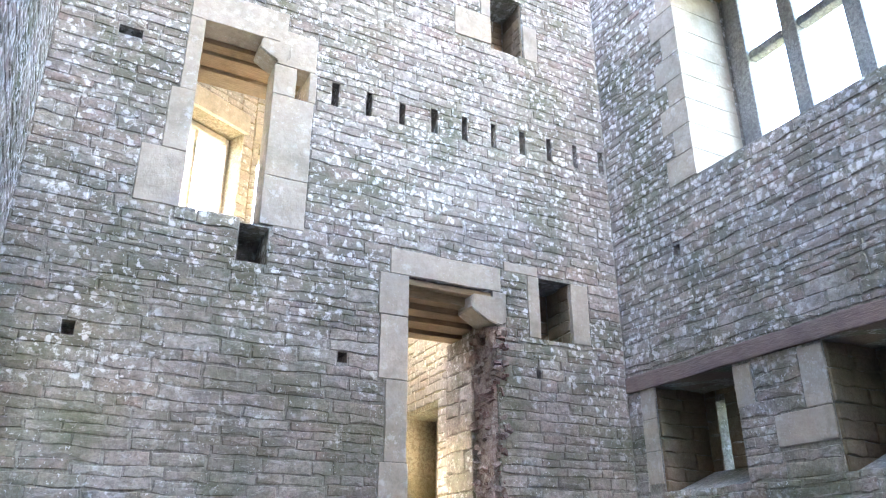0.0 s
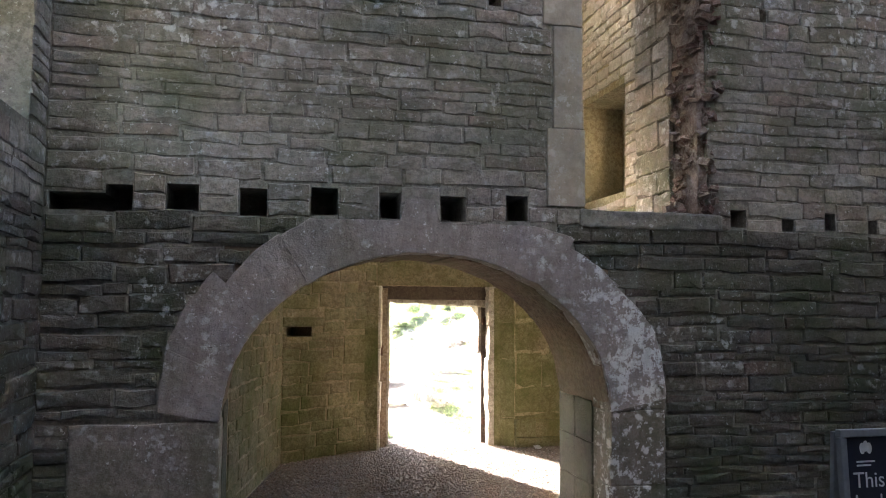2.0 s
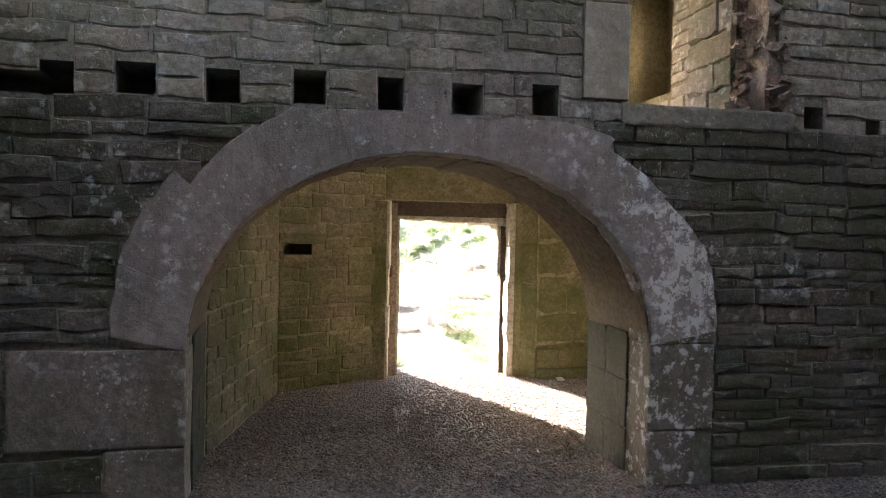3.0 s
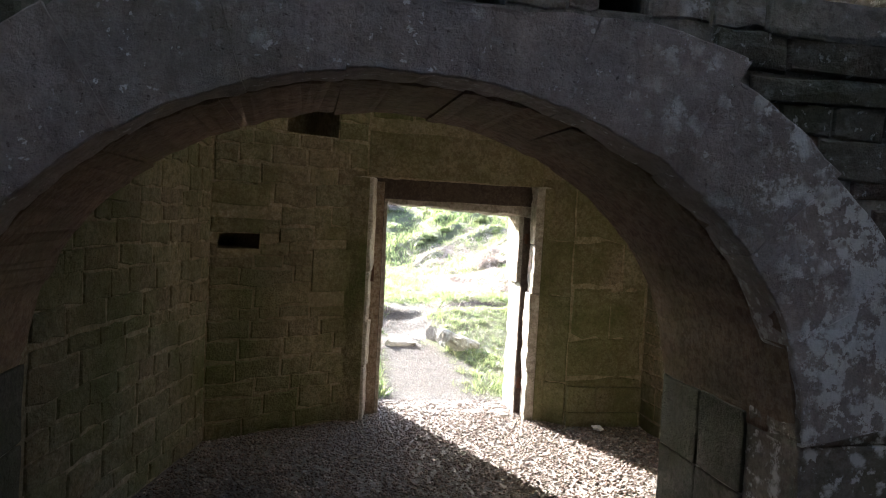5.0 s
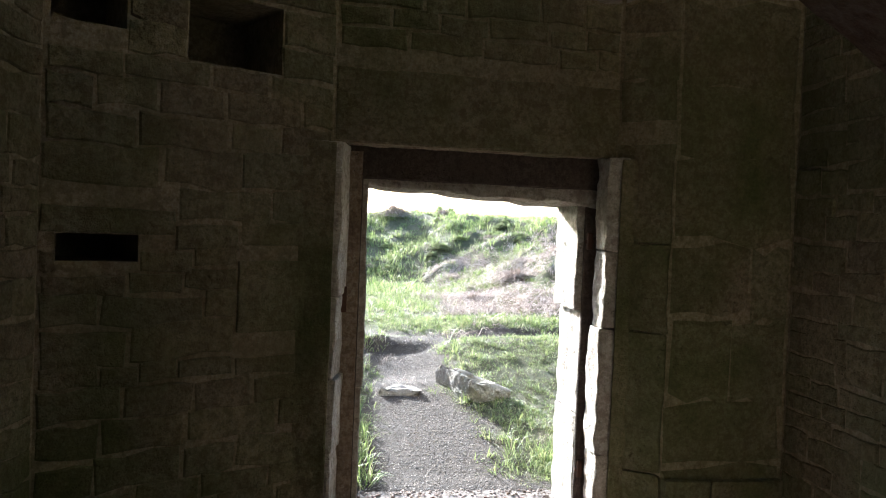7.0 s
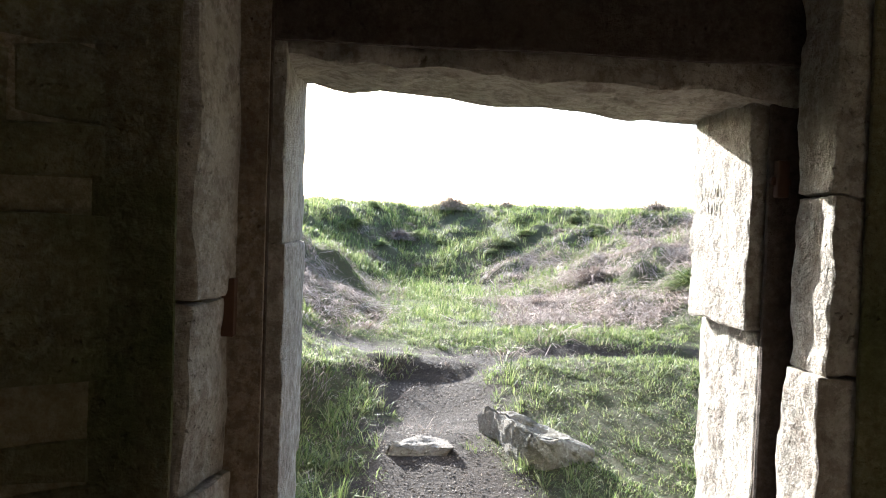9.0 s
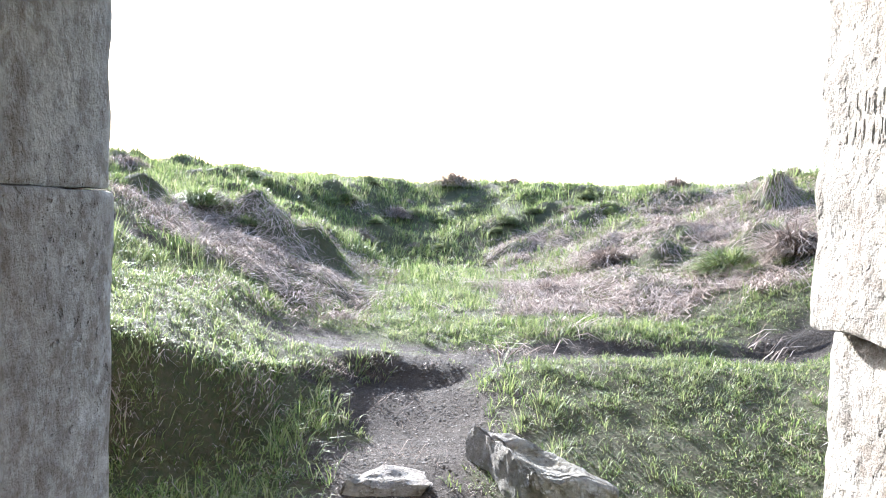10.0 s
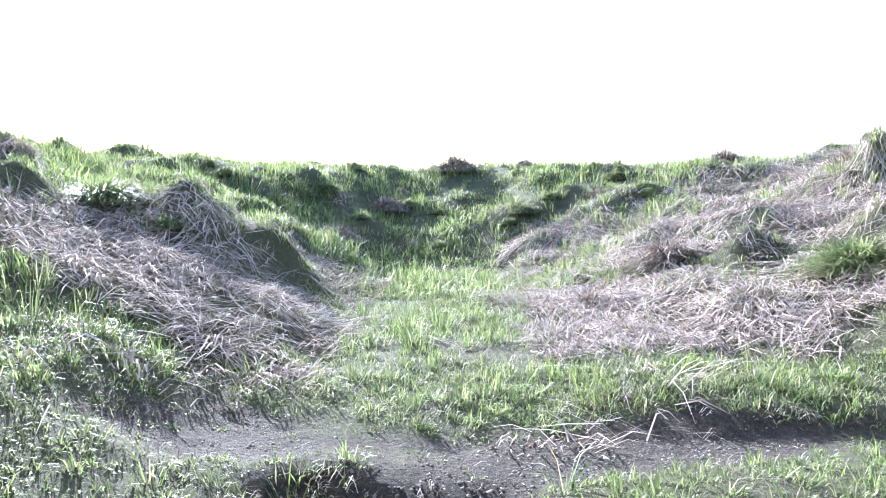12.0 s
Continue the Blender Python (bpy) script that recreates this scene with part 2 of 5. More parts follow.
def blade_mat(name, cols, trans=0.35, gloss=0.3):
    n = Nodes(name, 0.55 if gloss > 0.1 else 1.0)
    n.bsdf.inputs["Specular IOR Level"].default_value = gloss
    c = n.ramp(n.random(), cols)
    c = n.mix(n.step(n.noise(1.2, 3), 0.4, 0.65, 0.0, 0.5), c, tuple(0.6 * a + 0.4 * b for a, b in zip(cols[0], cols[-1])))
    t = n.put("ShaderNodeBsdfTranslucent", Color=c)
    m = n.put("ShaderNodeMixShader", Fac=trans)
    n.t.links.new(n.bsdf.outputs[0], m.inputs[1])
    n.t.links.new(t.outputs[0], m.inputs[2])
    n.t.links.new(m.outputs[0], n.t.nodes["Material Output"].inputs[0])
    return n.done(c)


M_GROUND = ground_mat()
M_GRASS = blade_mat("green_blades", [(0.05, 0.085, 0.028), (0.13, 0.19, 0.055), (0.22, 0.285, 0.09), (0.28, 0.33, 0.115), (0.38, 0.36, 0.22)], 0.45)
M_STRAW = blade_mat("dry_blades", [(0.09, 0.062, 0.05), (0.38, 0.31, 0.265), (0.66, 0.58, 0.52), (0.17, 0.125, 0.10), (0.52, 0.44, 0.385)], 0.14, 0.04)


def plain_mat(name, col, rough=0.5, spread=0.25):
    n = Nodes(name, rough)
    return n.done(n.mix(n.step(n.noise(25.0), 0.3, 0.7), col, tuple(v * (1 - spread) for v in col)), n.noise(80.0), 0.1, 0.003)


M_BOARDBLUE = plain_mat("navy_chalkboard", (0.018, 0.02, 0.035), 0.6)
M_BOARDFRAME = plain_mat("grey_painted_frame", (0.20, 0.21, 0.23), 0.5)
M_CHALK = plain_mat("white_chalk", (0.7, 0.7, 0.72), 0.9)
M_IRON = plain_mat("rusty_iron", (0.10, 0.05, 0.03), 0.7)


# ---- building helpers ----
def mesh_of(name, verts, faces, mat, smooth=False):
    me = bpy.data.meshes.new(name)
    me.from_pydata(verts, [], faces)
    me.materials.append(mat)
    if smooth:
        me.polygons.foreach_set("use_smooth", [True] * len(me.polygons))
    me.update()
    return me


def part(name, bm, material, parent, label=""):
    """Links a bmesh, or a mesh, as one mesh object under a thing or a part."""
    if isinstance(bm, bmesh.types.BMesh):
        me = bpy.data.meshes.new(name)
        bmesh.ops.recalc_face_normals(bm, faces=bm.faces)
        bm.to_mesh(me)
        bm.free()
        me.materials.append(material)
    else:
        me = bm
    ob = new(name, me)
    ob.parent = parent
    return tagged(ob, label)


def box(bm, lo, hi, bevel=0.0, jit=0.0, rng=None):
    r = bmesh.ops.create_cube(bm, size=1.0)
    for v in r["verts"]:
        for k in range(3):
            v.co[k] = (lo[k] + hi[k]) / 2 + v.co[k] * (hi[k] - lo[k])
            if jit:
                v.co[k] += rng.uniform(-jit, jit)
    if bevel:
        bmesh.ops.bevel(bm, geom=list({e for v in r["verts"] for e in v.link_edges}), offset=bevel, segments=2, affect="EDGES", profile=0.6)


def rough_box(lo, hi, cuts, amp, seed, scale=5.0, bevel=0.012, bm=None):
    """A worn block: bevelled, cut finer, and pushed about by noise."""
    own = bm is None
    bm = bmesh.new() if own else bm
    tmp = bmesh.new()
    box(tmp, lo, hi)
    size = [hi[k] - lo[k] for k in range(3)]
    step = max(size) / cuts
    for k in range(3):
        axis = [0, 0, 0]
        axis[k] = 1
        for c in range(1, max(1, round(size[k] / step))):
            at = [0, 0, 0]
            at[k] = lo[k] + size[k] * c / max(1, round(size[k] / step))
            bmesh.ops.bisect_plane(tmp, geom=tmp.verts[:] + tmp.edges[:] + tmp.faces[:], plane_co=at, plane_no=axis)
    sharp = [e for e in tmp.edges if len(e.link_faces) == 2 and e.calc_face_angle(0) > 1.0]
    bmesh.ops.bevel(tmp, geom=sharp, offset=bevel, segments=2, affect="EDGES", profile=0.6)
    for v in tmp.verts:
        p = v.co * scale + Vector((seed * 3.1, seed * 1.7, 0))
        v.co += Vector((noise.noise(p), noise.noise(p + Vector((9, 0, 0))), noise.noise(p + Vector((0, 9, 0))))) * amp
        p = p * 3.7
        v.co += Vector((noise.noise(p), noise.noise(p + Vector((9, 0, 0))), noise.noise(p + Vector((0, 9, 0))))) * amp * 0.35
    me = bpy.data.meshes.new("tmp")
    tmp.to_mesh(me)
    tmp.free()
    bm.from_mesh(me)
    bpy.data.meshes.remove(me)
    return bm


def face_frame(p0, d):
    """Wall axes: u along the wall, d into it, z up; u runs to the right as seen from the room."""
    d = Vector((d[0], d[1], 0)).normalized()
    u = Vector((d.y, -d.x, 0))
    m = Matrix.Identity(4)
    for r in range(3):
        m[r][0], m[r][1], m[r][2], m[r][3] = u[r], d[r], (0, 0, 1)[r], p0[r]
    return m


def relief_wall(name, m, u0, u1, z0, z1, thick, cuts, mat, label, back=None):
    """A wall with real depth. cuts: (u0, u1, z0, z1, depth), depth None for an opening right through."""
    us = sorted({u0, u1, *[min(max(c[k], u0), u1) for c in cuts for k in (0, 1)]})
    zs = sorted({z0, z1, *[min(max(c[k], z0), z1) for c in cuts for k in (2, 3)]})
    face = 0.006
    nu, nz = len(us) - 1, len(zs) - 1

    def depth(i, k):
        if not (0 <= i < nu and 0 <= k < nz):
            return thick
        um, zm = (us[i] + us[i + 1]) / 2, (zs[k] + zs[k + 1]) / 2
        d = face
        for a, b, c, e, dd in cuts:
            if a < um < b and c < zm < e:
                d = thick if dd is None else dd
        return d

    vs, fs, mi = [], [], []

    def quad(pts, k=0):
        n0 = len(vs)
        vs.extend(m @ Vector(p) for p in pts)
        fs.append((n0, n0 + 1, n0 + 2, n0 + 3))
        mi.append(k)

    for i in range(nu):
        for k in range(nz):
            d, a, b, c, e = depth(i, k), us[i], us[i + 1], zs[k], zs[k + 1]
            if d < thick:
                quad([(a, d, c), (b, d, c), (b, d, e), (a, d, e)])
                quad([(b, thick, c), (a, thick, c), (a, thick, e), (b, thick, e)], 1)
    for i in range(nu + 1):
        for k in range(nz):
            l, r = depth(i - 1, k), depth(i, k)
            if l != r:
                q = [(us[i], min(l, r), zs[k]), (us[i], max(l, r), zs[k]), (us[i], max(l, r), zs[k + 1]), (us[i], min(l, r), zs[k + 1])]
                quad(q if l < r else q[::-1])
    for i in range(nu):
        for k in range(nz + 1):
            l, r = depth(i, k - 1), depth(i, k)
            if l != r:
                q = [(us[i], min(l, r), zs[k]), (us[i + 1], min(l, r), zs[k]), (us[i + 1], max(l, r), zs[k]), (us[i], max(l, r), zs[k])]
                quad(q if l < r else q[::-1])
    me = mesh_of(name, vs, fs, mat)
    me.materials.append(back or mat)
    me.polygons.foreach_set("material_index", mi)
    return tagged(new(name, me), label, "wall", kind="structure")


def stone_shape(rng):
    """One worn stone of unit length and height with a ragged outline, its face at depth 0 and its root at depth 1."""
    rim = [(0, 0), (0.33, 0), (0.67, 0), (1, 0), (1, 1), (0.67, 1), (0.33, 1), (0, 1)]
    wear = [(rng.uniform(-0.022, 0.022), rng.uniform(-0.09, 0.09)) for _ in rim]
    vs = []
    for depth, inset in ((1.0, 0.0), (0.32, 0.02), (0.0, 0.085)):
        for (u, z), j in zip(rim, wear):
            f = 1.0 if depth < 1 else 0.3
            iu = inset * 0.4 * (1 - 2 * u)
            iz = inset * 0.9 * (1 - 2 * z)
            vs.append((u + iu + j[0] * f, depth + (rng.uniform(-0.16, 0.16) if depth == 0 else 0), z + iz + j[1] * f))
    mid = [sum(v[k] for v in vs[16:]) / 8 for k in range(3)]
    vs.append((mid[0] + rng.uniform(-0.15, 0.15), mid[1] - 0.16, mid[2]))
    fs = [(a + k, a + (k + 1) % 8, a + 8 + (k + 1) % 8, a + 8 + k) for a in (0, 8) for k in range(8)]
    fs += [(16 + k, 16 + (k + 1) % 8, 24) for k in range(8)]
    return vs, fs


SHAPES = [stone_shape(random.Random(100 + k)) for k in range(14)]


def lay_stones(parent, m, u0, u1, z0, z1, mat, seed, courses=(0.06, 0.145), lengths=(0.12, 0.50), holes=(), gaps=None, near=None, proud=0.003, limit=300, name="stone", rag=0.97):
    """Coursed stones over a wall's face. holes: rectangles left free; gaps(z): more free stretches of a course;
    near(u, z): stones there are pieces of their own, the others are joined."""
    rng = random.Random(seed)
    root = 0.03
    singles = []
    V, F = [], []
    count = 0
    z = z0
    phase = rng.uniform(0, 6)
    while z < z1 - 0.03:
        h = min(rng.uniform(*courses), z1 - z)
        if z1 - z - h < courses[0] * 0.7:
            h = z1 - z
        free = [(u0, u1)]
        block = [(a, b) for a, b, c, e in holes if min(e, z + h) - max(c, z) > 0.25 * h]
        block += gaps(z + h / 2) if gaps else []
        for a, b in block:
            free = [p for f in free for p in ((f[0], min(f[1], a)), (max(f[0], b), f[1])) if p[1] - p[0] > 0.03]
        for a, b in free:
            u = a
            while u < b - 0.02:
                w = rng.uniform(*lengths) * (0.75 + 0.6 * h / courses[1])
                if b - u - w < lengths[0] * 0.8:
                    w = b - u
                k = rng.randrange(len(SHAPES))
                j = rng.uniform(0.001, 0.005)
                dep = proud * rng.uniform(0.2, 1.8) + root
                low = rng.uniform(-0.010, 0.010) + 0.012 * math.sin(1.9 * u + 0.4 * z + phase)
                tilt = rng.uniform(-0.05, 0.05) * (1.6 - rag) / 0.75
                place = (u + j, root - dep, z + j * 0.8 + low, w - 2 * j, dep, (h - 1.6 * j) * rng.uniform(rag, 1.06), tilt)
                if near and count < limit and near(u + w / 2, z + h / 2):
                    singles.append((k, place))
                    count += 1
                else:
                    vs, fs = SHAPES[k]
                    n0 = len(V)
                    V.extend(m @ Vector((place[0] + v[0] * place[3], place[1] + v[1] * place[4], place[2] + v[2] * place[5] + tilt * (v[0] - 0.5) * place[3])) for v in vs)
                    F.extend(tuple(i + n0 for i in f) for f in fs)
                u += w
        z += h
    if F:
        tagged(part("stones", mesh_of("stones", V, F, mat), mat, parent), kind="stuff")
    meshes = {}
    for k, p in singles:
        if k not in meshes:
            meshes[k] = mesh_of(name, *SHAPES[k], mat)
        ob = new(name, meshes[k])
        ob.parent = parent
        ob.matrix_world = m @ Matrix.Translation(p[:3]) @ Matrix.Rotation(-p[6], 4, "Y") @ Matrix.Diagonal((p[3], p[4], p[5], 1))


def blocks(parent, m, rects, depth, mat, seed, name="dressed_stone", proud=0.012, amp=0.006, label=""):
    """Dressed blocks set flush in a wall: (u0, u1, z0, z1) each."""
    for k, (a, b, c, e) in enumerate(rects):
        bm = rough_box((a + 0.003, -proud, c + 0.003), (b - 0.003, depth, e - 0.003), 7, amp, seed + k, 6.0, 0.008)
        bmesh.ops.transform(bm, matrix=m, verts=bm.verts)
        part(name, bm, mat, parent, label)


# TOP: unseen wall height added to keep sky light off the lower hall
TOP, LAID = 17.5, 11.5
X0, X1, YN, YB, YS = -0.27, 6.32, 8.0, 9.0, -0.8

# ---- hall: the wall with the arch ----
M_N = face_frame((0, YN, 0), (0, 1))
ARCH_L, ARCH_R, ARCH_TOP, ARCH_SPRING = 0.865, 3.69, 2.075, 0.90


def arch_z(x):
    """The arch's underside: half an ellipse on upright jambs."""
    c, r = (ARCH_L + ARCH_R) / 2, (ARCH_R - ARCH_L) / 2
    s = min(1.0, abs((x - c) / r))
    return ARCH_SPRING + (ARCH_TOP - ARCH_SPRING) * (1 - s ** 2.03) ** 0.5


JOISTS = [(0.48, 0.69), (0.955, 1.14), (1.44, 1.625), (1.925, 2.075), (2.37, 2.56), (2.87, 3.04)]
JOISTS_R = [(4.38, 4.48), (4.75, 4.89), (5.22, 5.33), (5.63, 5.73), (6.05, 6.14)]
SLOTS = [(2.50 + 0.412 * k, 2.50 + 0.412 * k + (0.07 if k % 3 else 0.085)) for k in range(10)]
BIGWIN, UPDOOR, NICHE, TOPNICHE = (1.08, 1.84, 5.26, 7.45), (3.47, 4.55, 2.43, 4.97), (5.13, 5.60, 4.51, 5.25), (4.60, 5.10, 8.34, 9.28)
HOLES_N = [(1.66, 1.95, 4.83, 5.22, 0.5), (0.28, 0.50, 7.0, 7.1, 0.3), (2.09, 2.23, 6.79, 7.09, 0.25), (0.30, 0.40, 3.91, 4.04, 0.3), (2.73, 2.83, 3.96, 4.06, 0.3), (4.76, 4.83, 5.27, 5.38, 0.25), (5.06, 5.12, 4.05, 4.15, 0.25), (2.0, 2.09, 9.0, 9.1, 0.3), (-0.24, 0.10, 2.31, 2.43, 0.4), (0.10, 0.27, 2.30, 2.49, 0.4)]
HOLES_N += [(a, b, 2.32 + 0.012 * math.sin(5 * a), 2.51 + 0.015 * math.sin(9 * b), 0.45) for a, b in JOISTS] + [(a, b, 2.33 + 0.01 * math.sin(7 * a), 2.47 + 0.012 * math.sin(8 * b), 0.4) for a, b in JOISTS_R]
HOLES_N += [(a, b, 6.80 + 0.012 * k, 7.13 + 0.012 * k, 0.3) for k, (a, b) in enumerate(SLOTS)]
ARCH_CUT = (ARCH_L, ARCH_R, 0.0, ARCH_TOP + 0.02)
CUTS_N = HOLES_N + [(1.0, 2.3, 5.24, 7.5, None), (*UPDOOR, None), (*NICHE, 0.5), (*TOPNICHE, 0.5), (*ARCH_CUT, None)]
wall_north = relief_wall("wall_north", M_N, X0 - 0.9, X1 + 0.9, 0, TOP, 1.0, CUTS_N, M_MORTAR, "grey lichen-spotted coursed rubble wall with a wide arch", M_OCHREJOINT)

# what fills the corners between the arch's curve and its square opening
n_arc = 48
vs, fs = [], []
for k in range(n_arc + 1):
    x = ARCH_L + (ARCH_R - ARCH_L) * k / n_arc
    zz = max(arch_z(min(max(x, ARCH_L + 0.001), ARCH_R - 0.001)), ARCH_SPRING if 0 < k < n_arc else 0.0) + 0.012
    top = ARCH_TOP + 0.03
    vs += [(x, YN + 0.013, zz), (x, YN + 0.014, top), (x, YB - 0.002, zz), (x, YB - 0.002, top)]
for k in range(n_arc):
    a, b = 4 * k, 4 * k + 4
    fs += [(a, b, b + 1, a + 1), (a + 2, a + 3, b + 3, b + 2), (a, a + 2, b + 2, b)]
part("arch_vault", mesh_of("arch_vault", vs, fs, M_SOFFIT_SHADE), M_SOFFIT_SHADE, wall_north)

# voussoirs: large wedge stones round the arch, and the ring of soffit stones behind them


def arc_point(s):
    """A point on the arch by the share of its run, and the outward normal in the wall's plane."""
    ang = math.pi * (1 - s)
    c, r = (ARCH_L + ARCH_R) / 2, (ARCH_R - ARCH_L) / 2
    x = c + r * math.cos(ang)
    return x, arch_z(min(max(x, ARCH_L + 1e-4), ARCH_R - 1e-4)), Vector((math.cos(ang), 0, 0.2 + math.sin(ang))).normalized()


def ring_stone(s0, s1, h0, h1, y0, y1, seed, mat, name):
    bm = bmesh.new()
    steps = 12
    rows = []
    for k in range(steps + 1):
        s = s0 + (s1 - s0) * k / steps + (0.0002 if k == 0 else -0.0002 if k == steps else 0)
        x, zz, nrm = arc_point(s)
        h = h0 + (h1 - h0) * k / steps
        row = []
        for yy, inset in ((y0 + 0.005, 0.0), (y0, 0.006), (y1, 0.0)):
            for q in (inset, 0.25 * h, 0.5 * h, 0.75 * h, h - inset):
                p = Vector((x, yy, zz)) + nrm * q
                nn = noise.noise(p * 7 + Vector((seed, 0, 0)))
                chip = noise.noise(p * 23 + Vector((0, seed, 0)))
                p += nrm * (0.012 * nn + 0.010 * chip if q <= inset else 0.02 * nn if q > 0.9 * h else 0) + Vector((0, 0.008 * nn + 0.004 * chip if yy < y1 else 0, 0))
                if name == "voussoir":
                    p.z = min(p.z, ring_limit(p.x) + 0.012 * nn)
                row.append(bm.verts.new(p))
        order = [row[0], *row[5:10], row[4], row[14], row[13], row[12], row[11], row[10]]
        rows.append(order)
    n = len(rows[0])
    for a, b in zip(rows, rows[1:]):
        for k in range(n):
            bm.faces.new((a[k], a[(k + 1) % n], b[(k + 1) % n], b[k]))
    bm.faces.new(rows[0])
    bm.faces.new(rows[-1][::-1])
    return part(name, bm, mat, wall_north, "large worn wedge stone of the arch" if name == "voussoir" else "")


# share of the run where each voussoir begins, and its height there and at its end
VOUS = [(0.0, 0.40, 0.44), (0.085, 0.45, 0.47), (0.20, 0.36, 0.40), (0.295, 0.38, 0.44), (0.385, 0.33, 0.36), (0.455, 0.45, 0.46), (0.545, 0.30, 0.32), (0.615, 0.34, 0.46), (0.715, 0.38, 0.44), (0.81, 0.42, 0.50), (0.90, 0.50, 0.46)]


def ring_limit(x):
    """How high the arch stones reach: to the joist holes, the keystone between two of them."""
    return 2.47 if 2.10 < x < 2.345 else 2.30 if x < 3.06 else 2.37


for k, (a, h0, h1) in enumerate(VOUS):
    ring_stone(a, VOUS[k + 1][0] if k + 1 < len(VOUS) else 1.0, h0, h1, YN - 0.022, YN + 0.16, 3 + k, M_ARCH, "voussoir")
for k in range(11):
    ring_stone(k / 11, (k + 1) / 11, 0.05, 0.05, YN + 0.175, YB - 0.02, 40 + k, M_SOFFIT_SHADE, "soffit_stone")
# jamb blocks below the arch
for side, (a, b), (la, lb) in (("l", (0.44, ARCH_L + 0.006), (-0.06, 0.87)), ("r", (ARCH_R - 0.006, 4.14), (3.70, 4.05))):
    z = 0.0
    for k, h in enumerate((0.36, 0.56, 0.30)):
        if k < 3:
            wide = (la, ARCH_L + 0.006) if side == "l" and k == 1 else (0.58, b) if side == "l" and k == 2 else (a, b)
            bm = rough_box((wide[0], YN - 0.016, z + 0.003), (wide[1] - (0.12 if side == "r" and k == 0 else 0), YN + 0.3, z + h - 0.003), 8, 0.01, k + (7 if side == "l" else 19), 5.0, 0.015)
            part("jamb_stone", bm, M_BLOCK, wall_north, "large smooth grey-brown block at the arch's foot")
        z += h
# passage side of the jambs, with its shade painted into the stone colour
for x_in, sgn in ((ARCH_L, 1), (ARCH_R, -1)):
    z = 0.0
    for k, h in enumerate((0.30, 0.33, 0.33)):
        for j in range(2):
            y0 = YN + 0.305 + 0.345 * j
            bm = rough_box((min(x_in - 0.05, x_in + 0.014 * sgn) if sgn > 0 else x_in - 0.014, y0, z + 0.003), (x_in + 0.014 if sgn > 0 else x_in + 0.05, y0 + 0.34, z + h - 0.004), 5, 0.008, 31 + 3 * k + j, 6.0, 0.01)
            part("jamb_stone", bm, M_ALGAE_SHADE, wall_north)
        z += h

# dressed stones round the openings
BW_L = [(0.66, 1.08, 5.25, 5.85), (0.84, 1.08, 5.85, 6.55), (0.92, 1.08, 6.55, 7.45)]
BW_R = [(1.84, 2.30, 5.25, 5.80), (1.84, 2.30, 5.80, 6.78), (1.84, 2.09, 6.78, 7.16), (2.23, 2.32, 6.78, 7.16), (1.86, 2.30, 7.16, 7.62)]
BW_T = [(0.92, 1.95, 7.45, 7.85)]
DR_L = [(3.19, 3.50, 2.45, 3.05), (3.24, 3.482, 3.05, 3.85), (3.16, 3.482, 3.85, 4.52), (3.14, 3.482, 4.52, 4.98)]
DR_T = [(3.26, 4.62, 4.98, 5.27), (4.50, 4.68, 4.62, 4.98)]
NI = [(5.588, 5.84, 4.51, 5.25), (4.98, 5.142, 4.51, 5.25), (4.66, 5.13, 5.25, 5.37)]
TN = [(4.06, 4.60, 8.40, 8.84), (5.10, 5.32, 8.34, 8.9), (4.45, 4.60, 8.84, 9.28)]
for seed, rects in ((60, BW_L), (70, BW_R), (80, BW_T), (90, DR_L), (100, DR_T), (110, NI), (120, TN)):
    blocks(wall_north, M_N, rects, 0.3, M_DRESSED, seed)
EXCL = [c[:4] for c in HOLES_N] + [BIGWIN, UPDOOR, NICHE, TOPNICHE] + BW_L + BW_R + BW_T + DR_L + DR_T + NI + TN
EXCL += [(-0.06, 0.87, 0.36, 0.92), (0.44, 0.87, 0.0, 0.36), (3.69, 4.14, 0.0, 1.0), (0.58, 0.87, 0.92, 1.22), (3.49, 4.62, 2.32, 2.44)]


def arch_gap(z):
    if z > ARCH_TOP + 0.38:
        return []
    if z < ARCH_SPRING - 0.02:
        return [(ARCH_L - 0.01, ARCH_R + 0.01)]
    lo = hi = None
    for k in range(81):
        s = k / 80
        x, zz, nrm = arc_point(min(s, 0.9999))
        a, h0, h1 = [v for v in VOUS if v[0] <= s][-1]
        b = min([v[0] for v in VOUS if v[0] > s] + [1.0])
        p = Vector((x, 0, zz)) + nrm * (h0 + (h1 - h0) * (s - a) / max(b - a, 1e-6))
        p.z = min(p.z, ring_limit(p.x))
        if p.z >= z:
            lo = p.x if lo is None else lo
            hi = p.x
    return [] if lo is None else [(lo - 0.01, hi + 0.01)]


# the sill slab of the upper doorway, its lintel boards, corbel and torn rubble jamb
bm = rough_box((3.45, YN - 0.03, 2.30), (4.66, YN + 0.85, 2.435), 9, 0.012, 3, 5.0, 0.02)
part("sill", bm, M_MORTAR, wall_north, "worn green-grey stone door sill")
for k, (y0, y1, z0) in enumerate(((8.03, 8.14, 4.90), (8.14, 8.30, 4.80), (8.30, 8.52, 4.73), (8.52, 8.78, 4.67), (8.78, 8.99, 4.62))):
    bm = rough_box((3.472, y0, z0), (4.548, y1 - 0.006, 4.968), 5, 0.006, 40 + k, 4, 0.008)
    part("lintel_board", bm, M_BOARD, wall_north, "weathered oak lintel board")
